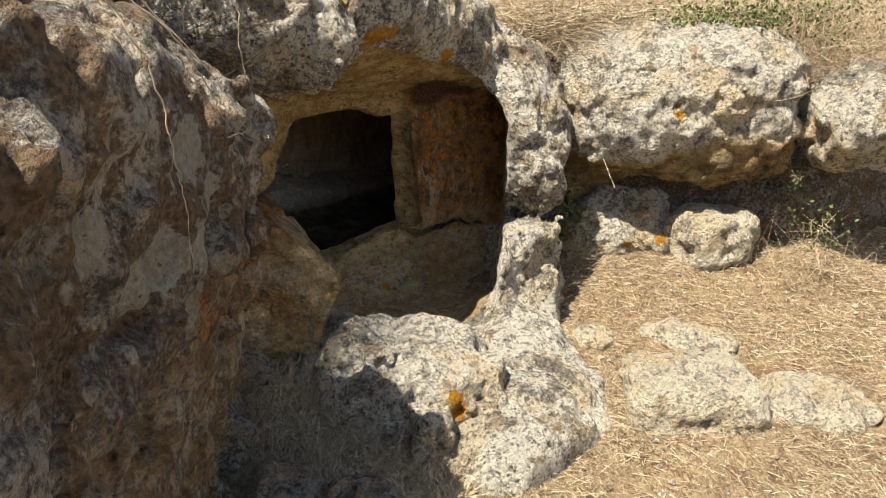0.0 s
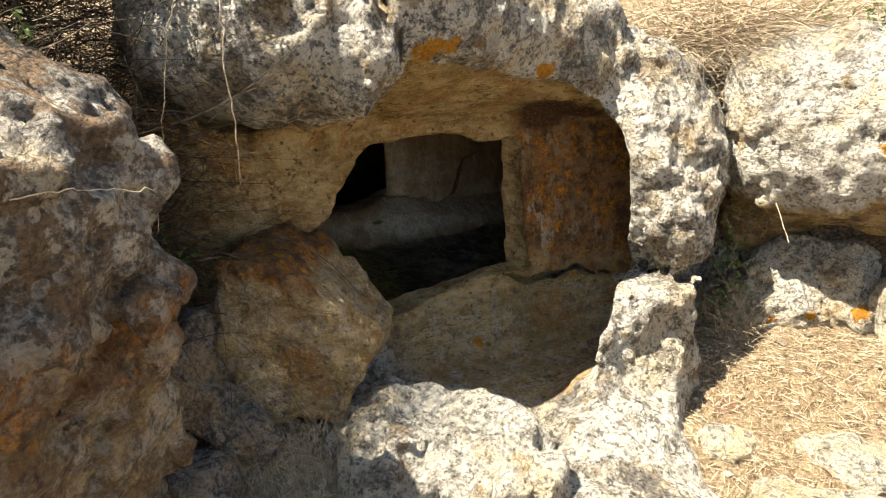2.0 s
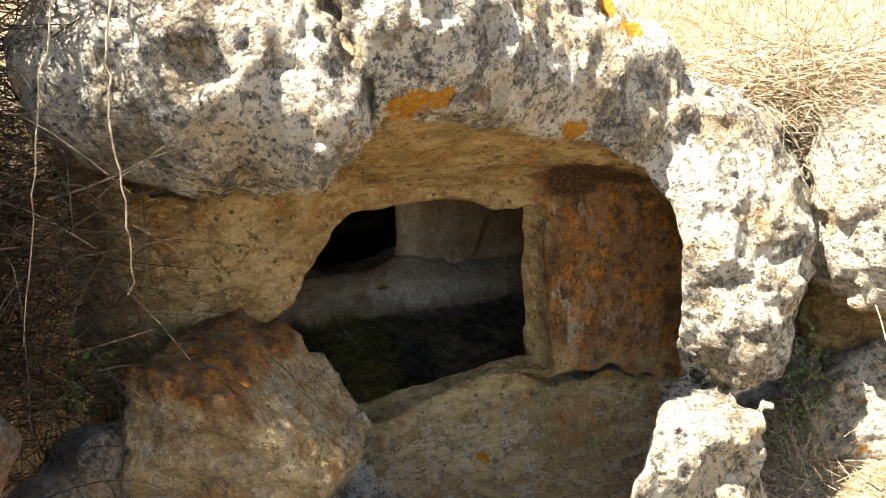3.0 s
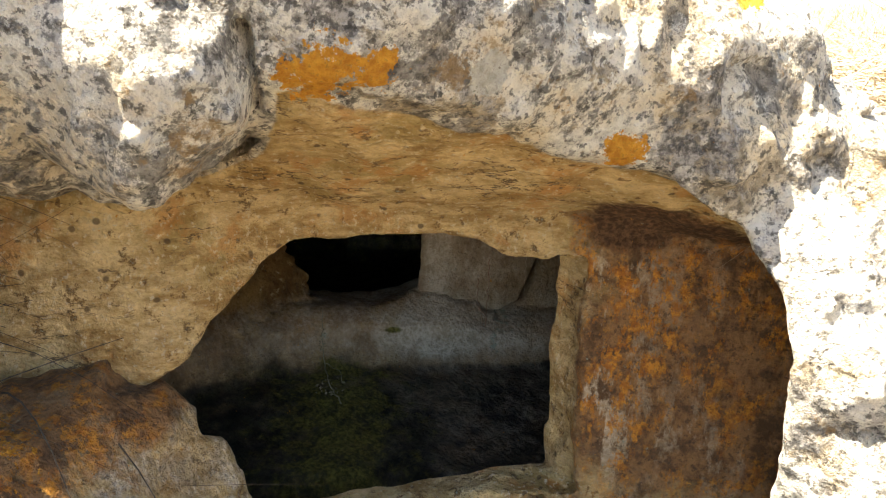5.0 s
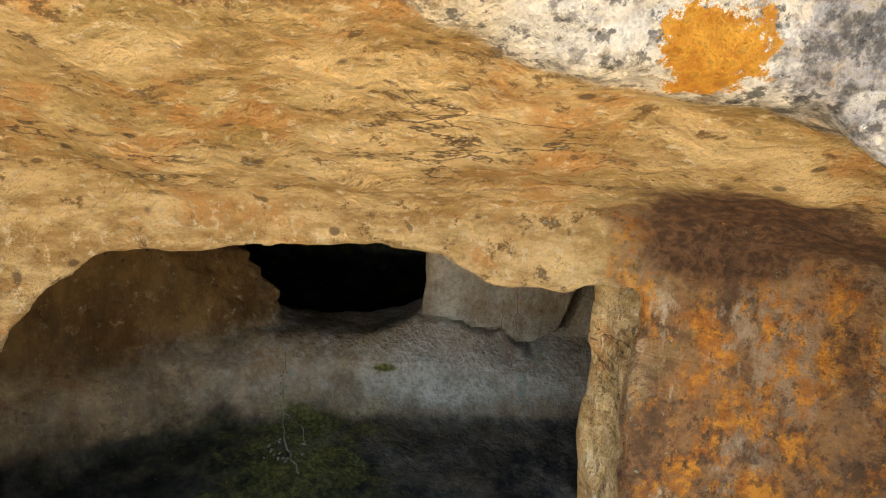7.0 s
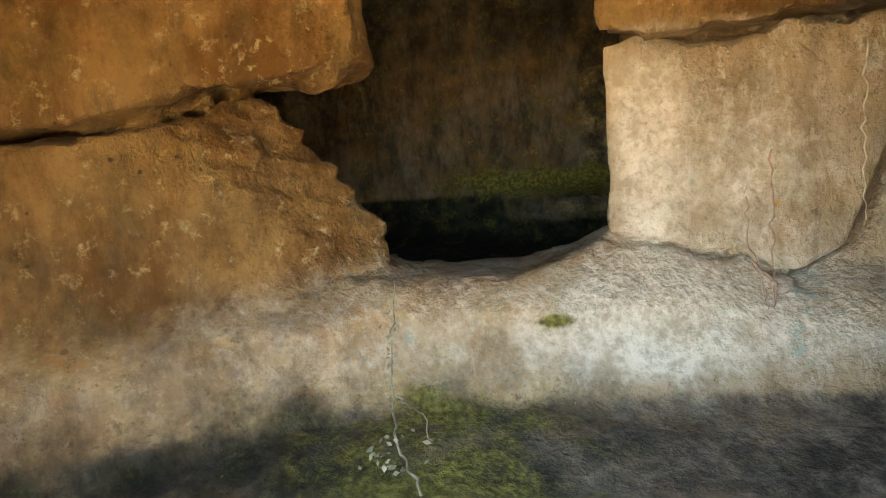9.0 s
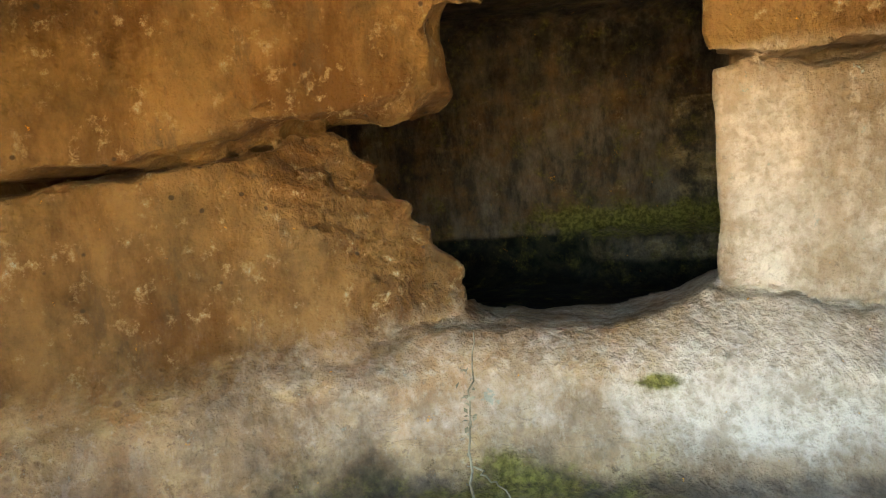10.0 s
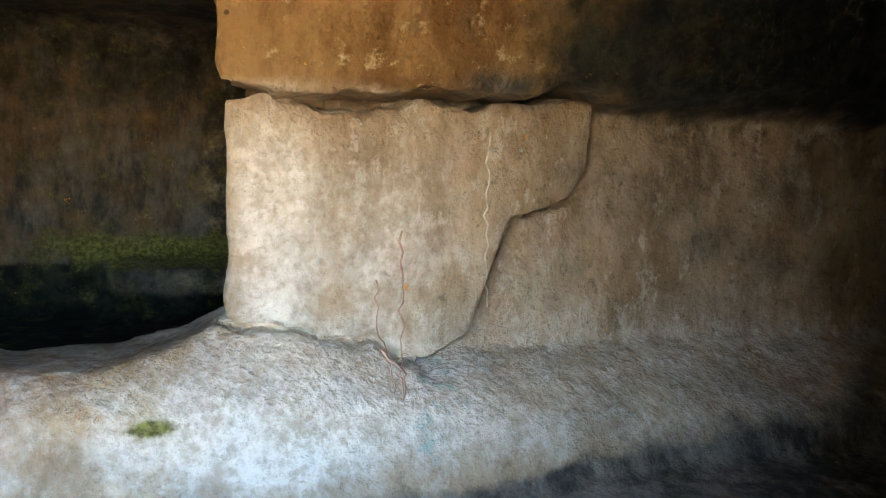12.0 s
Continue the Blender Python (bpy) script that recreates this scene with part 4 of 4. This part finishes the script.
def foliage(name, centre, spread, n, size, material, label):
    """Loose small leaves, each folded along its rib."""
    at = np.array(centre) + rng.normal(size=(n, 3)) * np.array(spread)
    a = rng.normal(size=(n, 3))
    a /= np.linalg.norm(a, axis=1)[:, None]
    b = np.cross(a, rng.normal(size=(n, 3)))
    b /= np.linalg.norm(b, axis=1)[:, None]
    c = np.cross(a, b)
    r = (rng.uniform(0.5, 1, n) * size)[:, None]
    v = np.stack([at, at + a * r * 0.5 + b * r * 0.3 + c * r * 0.1, at + a * r, at + a * r * 0.5 - b * r * 0.3 + c * r * 0.1], 1).reshape(-1, 3)
    q = (np.arange(n)[:, None] * 4 + np.arange(4)[None])
    return tagged(new(name, raw_mesh(name, v, q, material)), label, "shrub", kind="stuff")


def shrub(name, label, centre, spread, leaves, size, stems, reach):
    """A small shrub: its twigs and its leaves."""
    top = tagged(new(name), label, "shrub")
    top.location = centre
    for child in (tangle("branchwork", centre, [v * 0.7 for v in spread], stems, reach, 0.004, GREYSTRAW, "", "", 0.8, 0.3), foliage("leafage", centre, spread, leaves, size, LEAF, "")):
        child.parent = top
        child.matrix_parent_inverse = Matrix.Translation(centre).inverted()
        for key in ("label", "category"):
            if key in child:
                del child[key]
    return top


shrub("leafy_shrub", "small-leaved green shrub trailing over the white boulder", (1.58, 4.42, 1.50), (0.24, 0.10, 0.045), 1100, 0.035, 220, 0.25)
shrub("leafy_shrub", "small-leaved green shrub among dead stems", (2.0, 4.3, 1.52), (0.22, 0.12, 0.08), 700, 0.035, 260, 0.3)
shrub("leafy_weed", "green weed in the cleft beside the pillar", (0.70, 4.20, 0.30), (0.05, 0.06, 0.16), 260, 0.035, 40, 0.15)
shrub("leafy_weed", "green weed beneath the rounded boulder", (2.05, 3.95, 0.40), (0.08, 0.06, 0.07), 90, 0.032, 30, 0.15)
shrub("leafy_weed", "green sprig in the shaded hollow", (1.98, 4.2, 0.62), (0.04, 0.04, 0.05), 30, 0.035, 20, 0.15)
shrub("leafy_weed", "dark green leaves in the shade beside the block", (-1.12, 2.68, 0.70), (0.06, 0.05, 0.10), 90, 0.045, 40, 0.15)
shrub("leafy_weed", "green leaves at the boulder's top", (-0.98, 2.12, 1.52), (0.05, 0.05, 0.05), 60, 0.035, 40, 0.15)
tangle("dry_weed", (0.72, 4.15, 0.14), (0.05, 0.08, 0.04), 260, 0.40, 0.003, STRAW, "pale dry weed stems in the cleft", "weed", 2.5, 0.3)
tangle("dry_weed", (2.0, 3.85, 0.20), (0.15, 0.10, 0.04), 300, 0.30, 0.003, STRAW, "dry weed stems under the boulder", "weed", 1.5, 0.4)


def stem(name, points, radius, material, label, category="stem"):
    """A thin stem along a smooth line through points, tapering."""
    pts = np.array(points, float)
    t = np.linspace(0, len(pts) - 1, 6 * (len(pts) - 1) + 1)
    path = np.stack([np.interp(t, np.arange(len(pts)), pts[:, k]) for k in range(3)], 1)
    path[1:-1] = (path[:-2] + 2 * path[1:-1] + path[2:]) / 4
    path[1:-1] += rng.normal(size=(len(path) - 2, 3)) * 0.0025
    v, q = [], []
    for i, p in enumerate(path):
        ahead = path[min(i + 1, len(path) - 1)] - path[max(i - 1, 0)]
        ahead /= np.linalg.norm(ahead)
        u = np.cross(ahead, (0.31, 0.52, 0.17))
        u /= np.linalg.norm(u)
        w = np.cross(ahead, u)
        r = radius * (1.1 - 0.6 * i / len(path))
        v += [p + r * (u * math.cos(a) + w * math.sin(a)) for a in (0, 1.257, 2.513, 3.77, 5.027)]
        if i:
            o = 5 * i
            q += [(o - 5 + k, o - 5 + (k + 1) % 5, o + (k + 1) % 5, o + k) for k in range(5)]
    return tagged(new(name, raw_mesh(name, np.array(v), np.array(q), material)), label, category)


stem("dead_vine", [(-0.68, 2.58, 1.78), (-0.66, 2.52, 1.58), (-0.658, 2.50, 1.43), (-0.643, 2.50, 1.258), (-0.649, 2.50, 1.106), (-0.67, 2.50, 1.079)], 0.0026, STRAW, "pale dead stem hanging down over the niche")
stem("dead_vine", [(-0.80, 2.55, 1.75), (-0.83, 2.48, 1.50), (-0.86, 2.43, 1.19), (-0.87, 2.38, 0.97)], 0.002, GREYSTRAW, "grey dead stem hanging beside the lobe")
stem("dead_vine", [(-0.52, 1.20, 1.62), (-0.45, 1.251, 1.479), (-0.44, 1.282, 1.387), (-0.44, 1.286, 1.335), (-0.44, 1.317, 1.257), (-0.44, 1.325, 1.18), (-0.44, 1.34, 1.08)], 0.0017, PALESTRAW, "pale dead stem lying down the boulder's face")
stem("dead_vine", [(-0.60, 1.33, 1.66), (-0.46, 1.405, 1.506), (-0.45, 1.475, 1.443), (-0.44, 1.556, 1.366), (-0.44, 1.60, 1.317)], 0.0017, GREYSTRAW, "grey dead stem on the boulder's shoulder")
stem("dead_vine", [(-0.58, 1.50, 1.60), (-0.46, 1.604, 1.418), (-0.44, 1.648, 1.36), (-0.44, 1.69, 1.309)], 0.0015, PALESTRAW, "pale dead stem on the boulder's shoulder")
stem("dead_vine", [(-0.44, 1.612, 1.277), (-0.435, 1.726, 1.272), (-0.43, 1.80, 1.252), (-0.42, 1.92, 1.225)], 0.0015, PALESTRAW, "curved pale twig on the boulder's edge")
stem("dead_vine", [(0.70, 4.36, 1.22), (0.74, 4.22, 1.02), (0.85, 4.10, 0.78), (0.92, 4.02, 0.60)], 0.004, STRAW, "pale dead stem trailing down the white boulder")
stem("grass_stalk", [(0.62, 3.72, 0.0), (0.60, 3.68, 0.2), (0.56, 3.62, 0.42)], 0.003, STRAW, "pale dry stalk beside the pillar's foot")
stem("grass_stalk", [(-0.95, 2.2, -0.1), (-0.98, 2.3, 0.3), (-1.0, 2.35, 0.62), (-0.93, 2.33, 0.72)], 0.0016, STRAW, "tall dry grass stalk in the shade")


# ---- inside the chamber ----
def inside(w, s, z):
    return (UX * w - UY * s, UY * w + UX * s, z)


plant = tagged(new("dead_plant"), "withered dead plant rising from the mossy floor", "plant")
plant.location = inside(1.99, 3.68, 0.30)
for child in (stem("stalk", [inside(1.99, 3.68, 0.30), inside(1.95, 3.74, 0.35), inside(1.925, 3.82, 0.40), inside(1.92, 3.88, 0.46), inside(1.915, 3.96, 0.545)], 0.0022, DRYLEAF, ""),
              stem("side_shoot", [inside(1.93, 3.82, 0.39), inside(1.97, 3.79, 0.385), inside(2.0, 3.75, 0.35)], 0.0016, DRYLEAF, ""),
              foliage("withered_leaves", inside(1.95, 3.72, 0.345), (0.025, 0.025, 0.012), 30, 0.018, DRYLEAF, ""),
              foliage("withered_leaves", inside(1.918, 3.88, 0.47), (0.006, 0.006, 0.05), 26, 0.014, DRYLEAF, "")):
    child.parent = plant
    child.matrix_parent_inverse = Matrix.Translation(plant.location).inverted()
    for key in ("label", "category", "kind"):
        if key in child:
            del child[key]
stem("hanging_root", [inside(2.715, 4.085, 0.89), inside(2.712, 4.085, 0.78), inside(2.715, 4.085, 0.68), inside(2.722, 4.085, 0.59)], 0.0019, GREYSTRAW, "pale dry root hanging down the chamber wall", "root")
stem("hanging_root", [inside(2.568, 4.09, 0.72), inside(2.57, 4.085, 0.615), inside(2.565, 4.07, 0.53), inside(2.557, 4.02, 0.46)], 0.0018, ROOT, "reddish root hanging from the wall's joint", "root")
stem("hanging_root", [inside(2.526, 4.09, 0.64), inside(2.53, 4.08, 0.55), inside(2.545, 4.04, 0.49), inside(2.54, 4.0, 0.46)], 0.0014, ROOT, "thin reddish root at the wall's joint", "root")
stem("hanging_root", [inside(2.53, 4.06, 0.53), inside(2.56, 4.03, 0.50), inside(2.55, 4.0, 0.465)], 0.0022, ROOT, "knotted reddish root at the wall's joint", "root")
